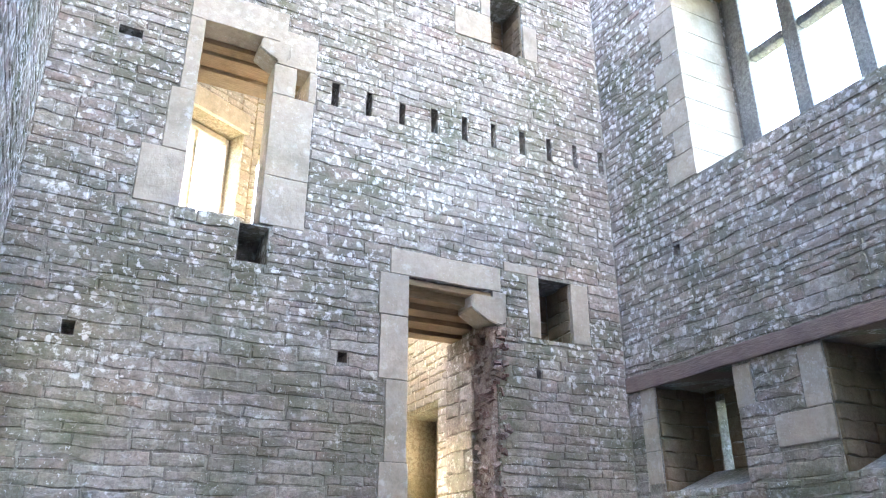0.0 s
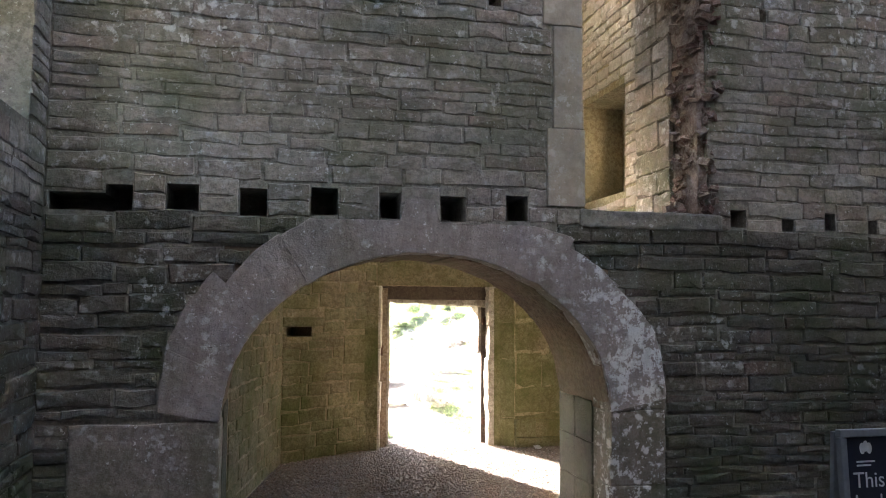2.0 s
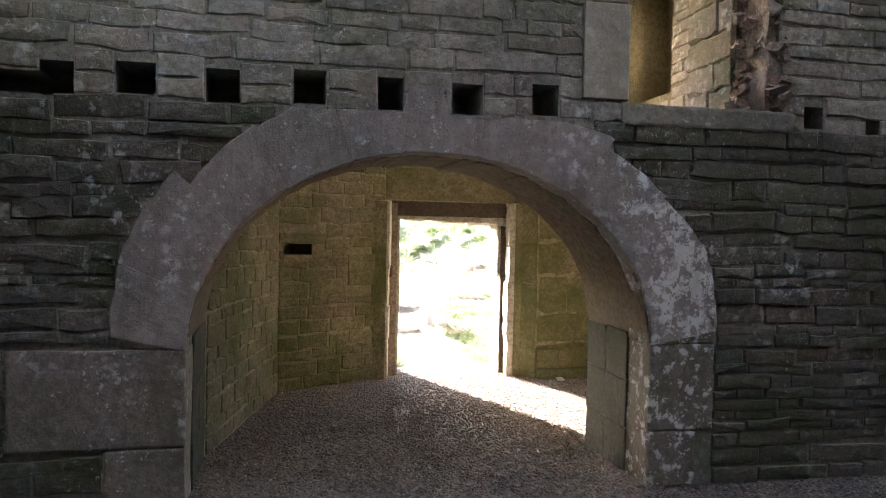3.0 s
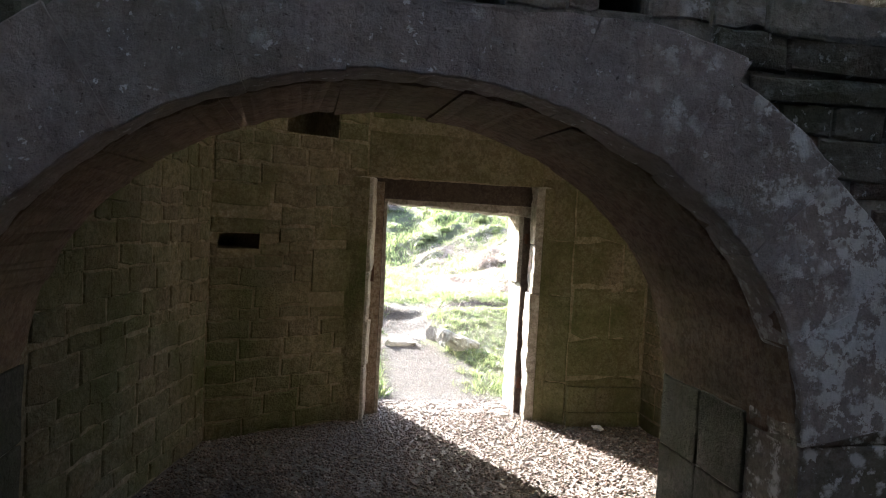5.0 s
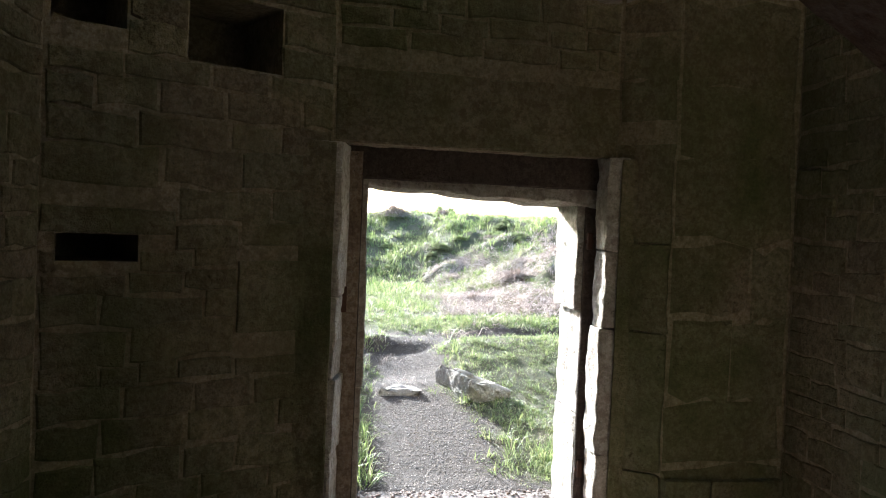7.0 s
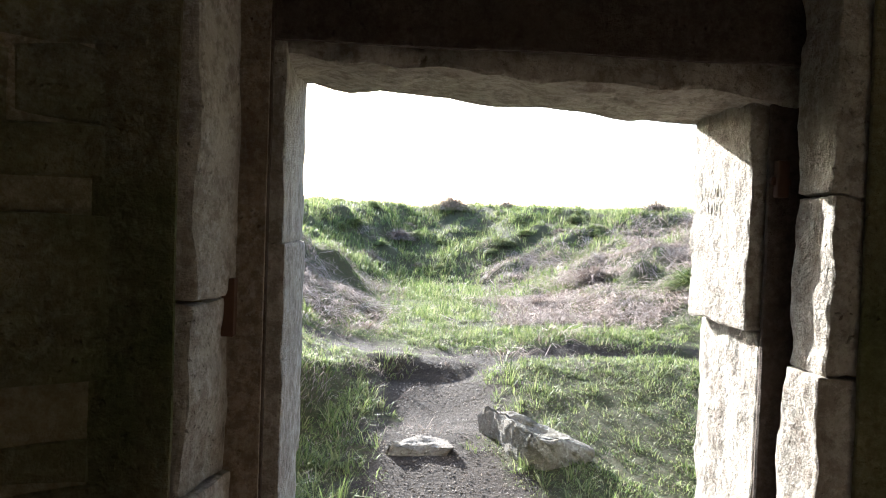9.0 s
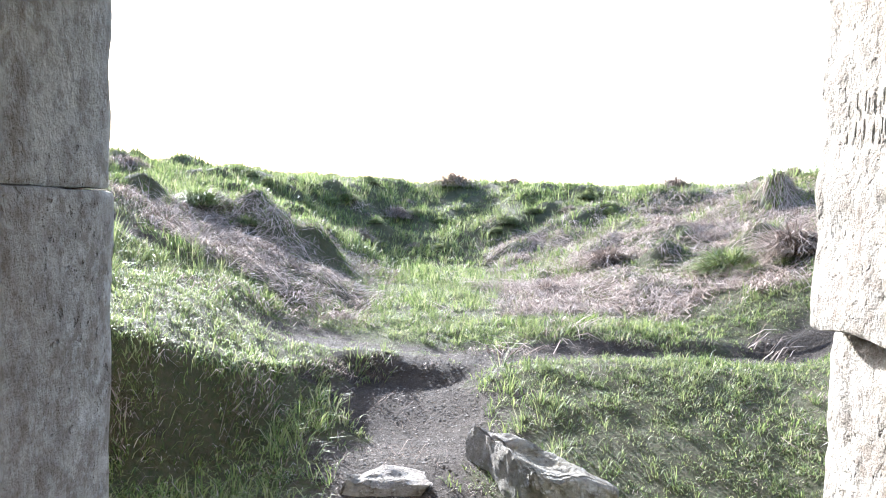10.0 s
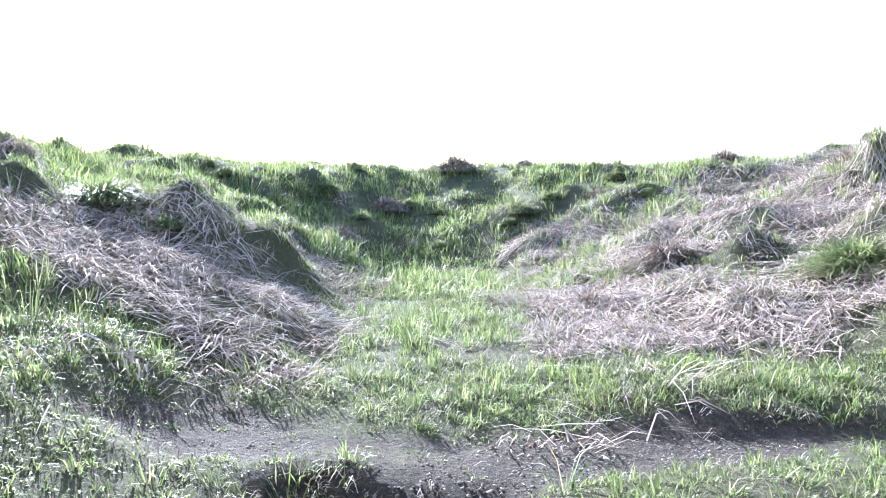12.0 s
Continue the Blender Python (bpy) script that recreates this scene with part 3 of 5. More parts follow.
for k, (y0, y1, z0) in enumerate(((8.31, 8.45, 7.40), (8.45, 8.7, 7.36), (8.7, 8.98, 7.32))):
    bm = rough_box((1.003, y0, z0), (2.297, y1 - 0.006, 7.497), 5, 0.006, 50 + k, 4, 0.008)
    part("lintel_board", bm, M_BOARD, wall_north, "weathered oak lintel board")


def corbel(x0, x1, z0, z1, y0, y1, seed):
    bm = bmesh.new()
    prof = [(x0 + 0.02, z1), (x1, z1), (x1, z0 + 0.3 * (z1 - z0)), (x1 - 0.12 * (x1 - x0), z0), (x0 + 0.45 * (x1 - x0), z0 + 0.04), (x0, z0 + 0.5 * (z1 - z0))]
    front = [bm.verts.new((x, y0 + (0.02 if k > 2 else 0), z)) for k, (x, z) in enumerate(prof)]
    back = [bm.verts.new((x, y1, z)) for x, z in prof]
    bm.faces.new(front)
    bm.faces.new(back[::-1])
    for k in range(6):
        bm.faces.new((front[k], back[k], back[(k + 1) % 6], front[(k + 1) % 6]))
    bmesh.ops.recalc_face_normals(bm, faces=bm.faces)
    bmesh.ops.bevel(bm, geom=bm.edges[:], offset=0.012, segments=2, affect="EDGES")
    part("corbel", bm, M_DRESSED, wall_north, "pale chamfered stone corbel")


corbel(4.22, 4.66, 4.58, 4.90, YN - 0.05, YN + 0.3, 1)
corbel(1.66, 2.0, 7.18, 7.44, YN - 0.03, YN + 0.3, 2)
rng = random.Random(77)
V, F = [], []
for k in range(380):
    z, y = rng.uniform(2.44, 4.6), rng.uniform(8.0, 8.36)
    x = 4.36 + 0.18 * (1 - (y - 8.0) / 0.9) + rng.uniform(-0.03, 0.14) + 0.05 * noise.noise(Vector((0, y * 3, z * 3)))
    size = [rng.uniform(0.02, 0.055), rng.uniform(0.03, 0.07), rng.uniform(0.015, 0.04)]
    turn = Euler((rng.uniform(-0.5, 0.5), rng.uniform(-0.5, 0.5), rng.uniform(-0.8, 0.8))).to_matrix()
    n0 = len(V)
    for q in itertools.product((-1, 1), repeat=3):
        v = turn @ Vector([q[i] * size[i] * rng.uniform(0.65, 1.15) for i in range(3)])
        V.append((x + v.x, y + v.y, z + v.z))
    F += [tuple(n0 + i for i in f) for f in ((0, 1, 3, 2), (4, 6, 7, 5), (0, 4, 5, 1), (2, 3, 7, 6), (0, 2, 6, 4), (1, 5, 7, 3))]
tagged(part("rubble_core", mesh_of("rubble_core", V, F, M_CORE), M_CORE, wall_north, "torn red and pink rubble core of the doorway's broken jamb"), kind="stuff")
bm = rough_box((4.48, 8.03, 2.43), (4.57, 8.40, 4.62), 14, 0.05, 9, 6.0, 0.02)
part("rubble_backing", bm, M_CORE, wall_north)

# ---- hall: side walls and back wall ----
M_E = face_frame((X1, YN, 0), (1, 0))
E_WIN = (1.50, 4.10, 6.20, 9.0)
E_LOW = [(0.45, 1.58, 2.85, 3.99), (2.60, 4.2, 2.85, 3.99)]
CUTS_E = [(1.0, 1.1, 5.38, 5.5, 0.3), (0.17, 0.25, 9.74, 9.86, 0.3), (*E_WIN, None), (*E_LOW[0], 0.75), (*E_LOW[1], 0.75), (0.62, 0.75, 3.0, 3.87, None), (2.78, 2.93, 3.0, 3.85, None)]
wall_east = relief_wall("wall_east", M_E, -0.001, 8.8, 0, TOP, 1.12, CUTS_E, M_MORTAR, "grey coursed rubble wall with a large mullioned window")
M_W = face_frame((X0, 0, 0), (-1, 0))
W_LOW = (6.1, 7.64, 2.8, 3.87)
CUTS_W = [(*W_LOW, 0.8), (6.45, 7.1, 2.95, 3.75, None), (6.6, 6.68, 6.1, 6.25, 0.25), (7.2, 7.26, 8.0, 8.1, 0.25)]
wall_west = relief_wall("wall_west", M_W, -0.8, 8.001, 0, TOP, 0.95, CUTS_W, M_MORTAR, "grey coursed rubble wall with a timber-linteled window recess")
M_S = face_frame((X1, YS, 0), (0, -1))
wall_south = relief_wall("wall_south", M_S, -0.95, X1 - X0 + 0.95, 0, TOP, 0.9, [], M_MORTAR, "plain grey coursed rubble wall")

E_JAMB = [(1.24, 1.512, 6.20 + 0.34 * k, 6.20 + 0.34 * (k + 1)) if k % 2 else (1.08, 1.512, 6.20 + 0.34 * k, 6.20 + 0.34 * (k + 1)) for k in range(8)] + [(1.2, 1.50, 8.92, 9.2)]
blocks(wall_east, M_E, E_JAMB, 0.84, M_DRESSED, 140, proud=0.01)
E_PIER = [(0.22, 0.45, 2.95 + 0.35 * k, 2.95 + 0.35 * (k + 1)) for k in range(3)]
E_PIER2 = [(1.58, 1.80, 3.55, 3.97), (1.98, 2.60, 3.12, 3.42), (2.34, 2.60, 3.42, 3.97)]
blocks(wall_east, M_E, E_PIER + E_PIER2, 0.3, M_DRESSED, 170, proud=0.008)
beam_e = part("timber_lintel", rough_box((X1 - 0.035, 3.6, 3.99), (X1 + 0.5, 7.985, 4.17), 16, 0.01, 4, 3.0, 0.012), M_BEAM, wall_east, "long weathered grey-brown oak lintel")
beam_w = part("timber_lintel", rough_box((X0 - 0.5, 5.7, 3.87), (X0 + 0.035, 7.93, 3.99), 12, 0.01, 5, 3.0, 0.012), M_BEAM, wall_west, "long weathered grey-brown oak lintel")
bm = rough_box((X1 + 0.03, 3.9, 8.98), (X1 + 0.94, 6.52, 9.12), 10, 0.008, 6, 3.0, 0.01)
part("timber_lintel", bm, M_BOARD, wall_east, "pale oak window lintel")

HOLES_E = [c[:4] for c in CUTS_E] + E_JAMB + E_PIER + E_PIER2 + [(0.0, 4.4, 3.97, 4.18)]
HOLES_W = [c[:4] for c in CUTS_W] + [(5.7, 7.95, 3.86, 4.0)]


def mullioned_window(name, m, u0, u1, z0, z1, depth, bars, transoms, w=0.10, side=(0.26, 0.17), mat=M_TRACERY_BACKLIT):
    """Stone window tracery: jambs, head, sill, uprights and crossbars, each moulded."""
    def bar(name, lo, hi):
        bm = bmesh.new()
        box(bm, lo, hi, 0.035)
        bmesh.ops.transform(bm, matrix=m, verts=bm.verts)
        part(name, bm, mat, win)
    win = new(name)
    tagged(win, "weathered grey stone mullioned window with no glass", "window", kind="structure")
    bar("jamb", (u0, depth, z0), (u0 + side[0], depth + 0.2, z1))
    bar("jamb", (u1 - side[1], depth, z0), (u1, depth + 0.2, z1))
    bar("sill", (u0 + side[0] + 0.002, depth, z0), (u1 - side[1] - 0.002, depth + 0.2, z0 + 0.1))
    bar("head", (u0 + side[0] + 0.002, depth, z1 - 0.1), (u1 - side[1] - 0.002, depth + 0.2, z1))
    edges = [u0 + side[0] + 0.002]
    for b in bars:
        bar("mullion", (b - w, depth + 0.01, z0 + 0.102), (b + w, depth + 0.19, z1 - 0.102))
        edges += [b - w - 0.002, b + w + 0.002]
    edges.append(u1 - side[1] - 0.002)
    for t in transoms:
        for a, b in zip(edges[::2], edges[1::2]):
            bar("transom", (a, depth + 0.02, t - 0.06), (b, depth + 0.18, t + 0.06))
    return win


mullioned_window("window_1", M_E, 1.52, 4.08, 6.22, 8.97, 0.86, [2.38, 3.14], [7.93])

# ---- porch tower behind the arch ----
PTS = [(0.885, YB), (1.34, 11.08), (2.45, 11.68), (3.90, 11.73), (4.12, 11.50), (4.77, 11.50), (4.77, YB)]
# tower carried up out of view to cut the sky light in the porch
PT_H = 14.4


def tower_wall(name, a, b, thick, cuts, label, seed, holes=(), courses=(0.085, 0.17), lengths=(0.14, 0.36), near=None, limit=170):
    d = Vector((-(b[1] - a[1]), b[0] - a[0]))
    length = d.length
    m = face_frame((a[0], a[1], 0), d)
    ends = (0.0 if name == "wall_porch_5" else 0.05, 0.0 if name == "wall_porch_4" else 0.05)
    w = relief_wall(name, m, -ends[0], length + ends[1], 0, PT_H, thick, cuts, M_OCHREJOINT, label)
    lay_stones(w, m, 0.004, length - 0.004, 2.72, PT_H, M_PALE, seed + 50, courses, lengths, [c[:4] for c in cuts] + list(holes), None, None, 0.007)
    lay_stones(w, m, 0.004, length - 0.004, 0, 2.72, M_OCHRE, seed, courses, lengths, [c[:4] for c in cuts] + list(holes), None, near, 0.003, limit)
    return w, m


low = lambda u, z: z < 2.7
w_a, M_A = tower_wall("wall_porch_1", PTS[0], PTS[1], 0.6, [(1.55, 1.95, 2.28, 2.5, 0.3)], "ochre green-stained stone porch wall", 201, near=low)
w_b, M_B = tower_wall("wall_porch_2", PTS[1], PTS[2], 0.66, [(0.06, 0.37, 1.34, 1.45, 0.45), (0.02, 0.3, 2.28, 2.5, 0.35), (0.55, 0.98, 2.20, 2.50, 0.45), (0.06, 1.06, 6.3, 8.35, None)], "ochre green-stained stone porch wall with a slot", 202, holes=[(0.0, 0.52, 1.45, 1.56), (0.80, 1.33, 1.02, 1.35)], near=low)
w_c, M_C = tower_wall("wall_porch_3", PTS[2], PTS[3], 0.52, [(0.0, 1.46, 0.0, 1.93, None), (0.5, 1.44, 3.0, 3.88, None), (0.1, 1.28, 6.3, 8.3, None)], "ochre stone wall over the porch doorway", 203, holes=[(0, 1.46, 1.93, 2.3)], near=low)
w_d, M_D = tower_wall("wall_porch_4", PTS[3], PTS[4], 0.6, [], "narrow splayed stone wall beside the doorway", 204, holes=[(0, 0.4, 0, 2.0)], courses=(0.2, 0.35), lengths=(0.3, 0.5), near=low)
w_e, M_EE = tower_wall("wall_porch_5", PTS[4], PTS[5], 0.75, [], "ochre ashlar stone porch wall", 205, courses=(0.3, 0.42), lengths=(0.25, 0.5), near=low)
w_f, M_F = tower_wall("wall_porch_6", PTS[5], PTS[6], 0.7, [(0.6, 1.65, 2.9, 4.05, 0.5), (0.9, 1.3, 3.1, 3.9, None)], "ochre coursed stone porch wall", 206, courses=(0.08, 0.14), near=low)
blocks(w_b, M_B, [(0.0, 0.52, 1.452, 1.56), (0.80, 1.262, 1.02, 1.35)], 0.2, M_OCHRE, 210, "ashlar_block")
blocks(w_c, M_C, [(0.0, 1.45, 1.93, 2.29)], 0.25, M_OCHRE, 214, "ashlar_block", amp=0.016)
blocks(w_d, M_D, [(0.005, 0.315, 0.0, 0.34), (0.06, 0.315, 0.345, 1.05), (0.10, 0.315, 1.05, 1.5), (0.005, 0.315, 1.5, 2.0)], 0.25, M_OCHRE, 216, "ashlar_block", amp=0.015)
blocks(w_e, M_EE, [(0.0, 0.62, 0.0, 0.12), (0.0, 0.25, 0.12, 0.33), (0.25, 0.64, 0.12, 0.33)], 0.1, M_OCHRE, 222, "plinth_stone", proud=0.05)
blocks(w_b, M_B, [(0.0, 1.12, 8.352, 8.68)], 0.4, M_DRESSED, 226, proud=0.06)
blocks(w_c, M_C, [(0.0, 1.4, 8.302, 8.62)], 0.4, M_DRESSED, 228, proud=0.06)

mullioned_window("window_2", M_B, 0.07, 1.05, 6.31, 8.34, 0.3, [0.45], [], 0.035, (0.05, 0.05), M_DRESSED)
mullioned_window("window_3", M_C, 0.11, 1.27, 6.31, 8.29, 0.3, [0.69], [], 0.035, (0.05, 0.05), M_DRESSED)

# ---- doorway to the outside ----
doorway = tagged(new("door_1"), "doorless stone doorway with worn pale jambs and a rusty lintel", "doorway", kind="structure")
Y_IN, Y_OUT = 11.885, 12.26


def worn(name, lo, hi, seed, mat, amp=0.012, cuts=9, label=""):
    part(name, rough_box(lo, hi, cuts, amp, seed, 11.0, 0.009), mat, doorway, label)


for k, (z0, z1) in enumerate(((-0.05, 0.42), (0.42, 0.78), (0.78, 1.18), (1.18, 1.93))):
    bm = rough_box((2.15, 11.63, z0 + 0.001), (2.53 + 0.008 * (k % 2), 11.825, z1 - 0.001), 16, 0.012, 300 + k, 6.0, 0.014)
    for v in bm.verts:
        v.co.x -= 0.22 * (11.825 - v.co.y)
    part("inner_jamb", bm, M_JAMB, doorway, "worn pale inner jamb stone")
for k, (z0, z1) in enumerate(((-0.05, 0.70), (0.70, 1.30), (1.30, 1.95))):
    worn("outer_jamb", (2.25, 11.852, z0 + 0.001), (2.635 + 0.008 * (k % 2), Y_OUT, z1 - 0.001), 310 + k, M_JAMB, 0.005, 22, "smooth pale outer jamb stone")
for k, (z0, z1, x, y) in enumerate(((-0.05, 0.55, 3.80, 11.9), (0.55, 1.12, 3.805, 11.9), (1.12, 1.74, 3.765, 11.9))):
    worn("outer_jamb", (x, y, z0 + 0.001), (4.2, Y_OUT, z1 - 0.001), 320 + k, M_JAMB, 0.009, 26, "worn pale outer jamb stone with scratched marks")
# thin sheet that puts the right rebate's shade in as colour
worn("rebate", (3.80, 11.872, -0.05), (4.3, 11.892, 1.735), 326, M_STAIN_SHADE, 0.003, 16, "stained sheet darkened for the door rebate's shade")
for k, (z0, z1, x) in enumerate(((-0.05, 0.40, 3.835), (0.40, 1.05, 3.825), (1.05, 1.45, 3.84), (1.45, 1.93, 3.835))):
    worn("inner_jamb", (x, 11.66, z0 + 0.001), (4.25, 11.82, z1 - 0.001), 330 + k, M_JAMB, 0.011, 26, "chipped pale inner jamb stone")
# dark sheets again, for shade in the left rebate and below the lintel
worn("rebate", (2.30, 11.834, -0.04), (2.606, 11.852, 1.93), 327, M_STAIN_SHADE, 0.003, 16, "stained sheet darkened for the door rebate's shade")
worn("lintel_rebate", (2.5, 11.84, 1.765), (4.0, 11.86, 1.96), 328, M_STAIN_SHADE, 0.004, 16, "stained sheet darkened for the shade under the inner lintel")
worn("jamb_face", (2.2, 11.606, -0.04), (2.462, 11.624, 1.92), 346, M_OCHRE, 0.003, 14, "algae-stained face of the inner jamb")
worn("jamb_face", (3.90, 11.635, -0.04), (4.24, 11.652, 1.92), 347, M_OCHRE, 0.003, 14, "algae-stained face of the inner jamb")
bm = rough_box((2.2, 11.87, 1.735), (4.25, Y_OUT + 0.02, 2.05), 44, 0.022, 340, 9.0, 0.014)
for v in bm.verts:
    v.co.z -= 0.055 * (v.co.x - 2.6) / 1.2 * max(0.0, min(1.0, (2.05 - v.co.z) / 0.2))
part("lintel", bm, M_JAMB, doorway, "rough pale stone lintel with a chipped underside")
worn("inner_lintel", (2.3, 11.76, 1.93), (4.15, 11.865, 2.2), 341, M_LINTEL, 0.012, 20, "rust-brown stained inner lintel")
for lo, hi in (((2.2, 11.82, -0.05), (2.60, 12.24, 1.9)), ((3.86, 12.03, -0.05), (4.18, 12.24, 1.72)), ((3.92, 11.7, -0.05), (4.2, 11.81, 1.9))):
    bm = bmesh.new()
    box(bm, lo, hi)
    part("core", bm, M_LINTEL, doorway)
worn("threshold", (2.55, 11.8, -0.1), (3.9, 12.3, 0.0), 342, M_BED, 0.01, 12)
for zz in (0.22, 1.45):
    bm = bmesh.new()
    box(bm, (3.81, Y_IN - 0.035, zz), (3.84, Y_IN + 0.01, zz + 0.09), 0.006)
    box(bm, (3.80, Y_IN - 0.025, zz + 0.03), (3.85, Y_IN - 0.015, zz + 0.05), 0.004)
    part("hinge_pintle", bm, M_IRON, doorway, "rusty iron hinge pintle")
# dark box stands in for the shade inside an open bolt hole
bm = bmesh.new()
box(bm, (2.500, 11.785, 1.09), (2.543, 11.831, 1.22), 0.003)
part("bolt_socket", bm, M_IRON, doorway, "dark block in place of the bolt socket's shaded hole")
for k in range(13):
    bm = bmesh.new()
    row, col = (0, k) if k < 7 else (1, k - 6)
    zz = 1.455 - 0.042 * row + 0.004 * (k % 3)
    box(bm, (3.7605, 12.05 + 0.021 * col, zz), (3.7625, 12.0525 + 0.021 * col, zz + 0.018 + 0.006 * (k * 5 % 3)), 0.0)
    part("scratched_mark", bm, M_ROCK, doorway)

# outer skin of the porch tower
outer = tagged(new("wall_porch_outer", mesh_of("wall_porch_outer", [], [], M_MORTAR)), "outer stone face of the porch tower", "wall", kind="structure")
bm = bmesh.new()
for lo, hi in (((0.3, 12.0, -0.3), (2.26, Y_OUT - 0.02, 2.0)), ((4.19, 12.0, -0.3), (5.9, Y_OUT - 0.02, 2.0)), ((0.3, 12.06, 2.04), (5.9, Y_OUT - 0.02, 2.95))):
    box(bm, lo, hi)
bm.to_mesh(outer.data)
bm.free()

# ---- floor ----
def slab(name, lo, hi, mat, label):
    bm = bmesh.new()
    box(bm, lo, hi)
    me = bpy.data.meshes.new(name)
    bm.to_mesh(me)
    bm.free()
    me.materials.append(mat)
    return tagged(new(name, me), label, "floor", kind="structure")


floor = slab("floor", (X0 - 0.9, YS - 0.9, -0.4), (X1 + 0.9, 12.3, -0.006), M_BED, "brown gravel floor over packed earth")

# ---- ground outside ----
def lerp(y, ys, vs):
    return np.interp(y, ys, vs)


LUMPS = [(random.Random(900 + k).uniform(-3, 11), random.Random(1900 + k).uniform(13.5, 26.5), random.Random(2900 + k).uniform(0.07, 0.22), random.Random(3900 + k).uniform(0.16, 0.36)) for k in range(420)]


def bare_mask(x, y):
    pc = lerp(y, [12, 13, 14, 15, 15.8, 17, 19], [3.2, 3.17, 3.17, 3.2, 3.4, 3.4, 3.4])
    hw = lerp(y, [12, 13, 14, 15, 15.6, 16.2, 19], [0.65, 0.5, 0.34, 0.42, 0.5, 0.1, 0.02])
    pc = pc + 0.06 * np.sin(5.3 * y) + 0.05 * np.sin(9.7 * y + 4 * x)
    a = np.clip(1.15 - np.abs(x - pc) / hw * 0.6, 0, 1) * np.clip((15.55 - y) / 0.25, 0, 1)
    ty = lerp(x, [0.5, 2, 3.2, 5, 7], [15.75, 15.6, 15.5, 15.6, 15.9])
    b = (np.interp(x, [1.5, 2.8, 3.4, 5.0, 6.2], [0.35, 0.5, 0.95, 0.75, 0.4]) + 0.28 * np.sin(4.1 * x + 3 * np.sin(2.7 * y))) * np.clip(1.3 - np.abs(y - ty) / 0.33, 0, 1) * (x > 1.2) * (x < 6.6)
    # the trodden line that climbs along the bank, and bare earth on the bank's steep face
    c = (0.42 + 0.3 * np.sin(3.1 * x + 2 * np.sin(3 * y))) * np.clip(1.4 - np.abs(y - 15.62 - 0.52 * (2.95 - x)) / 0.17, 0, 1) * (x < 3.1) * (x > 0.6)
    f = bank_face(x, y)
    d = 2.2 * f * (1 - f) * (0.62 + 0.38 * np.sin(6.3 * x + 2.5 * np.sin(4.1 * y))) * (x > 1.2) * (x < 3.3)
    e = (0.55 + 0.35 * np.sin(7 * x + 3 * np.sin(3 * x))) * np.clip(1.3 - np.abs(y - 15.68 - 0.03 * np.sin(5 * x)) / 0.08, 0, 1) * np.clip((x - 3.6) * 2, 0, 1) * (x < 6.5)
    return np.clip(np.maximum(np.maximum(a, b), np.maximum(np.maximum(c, d), e)), 0, 1)


def smooth(v):
    v = np.clip(v, 0, 1)
    return v * v * (3 - 2 * v)


def bank_face(x, y):
    """From 0 below the terrace beside the path to 1 on top of it."""
    edge = lerp(x, [0.0, 1.2, 2.07, 2.48, 2.75, 2.9, 3.5], [13.1, 13.45, 13.95, 14.45, 15.05, 15.3, 15.45]) + 0.05 * np.sin(7 * x + 1) + 0.03 * np.sin(17 * x)
    return smooth((y - edge + 0.16) / 0.26)


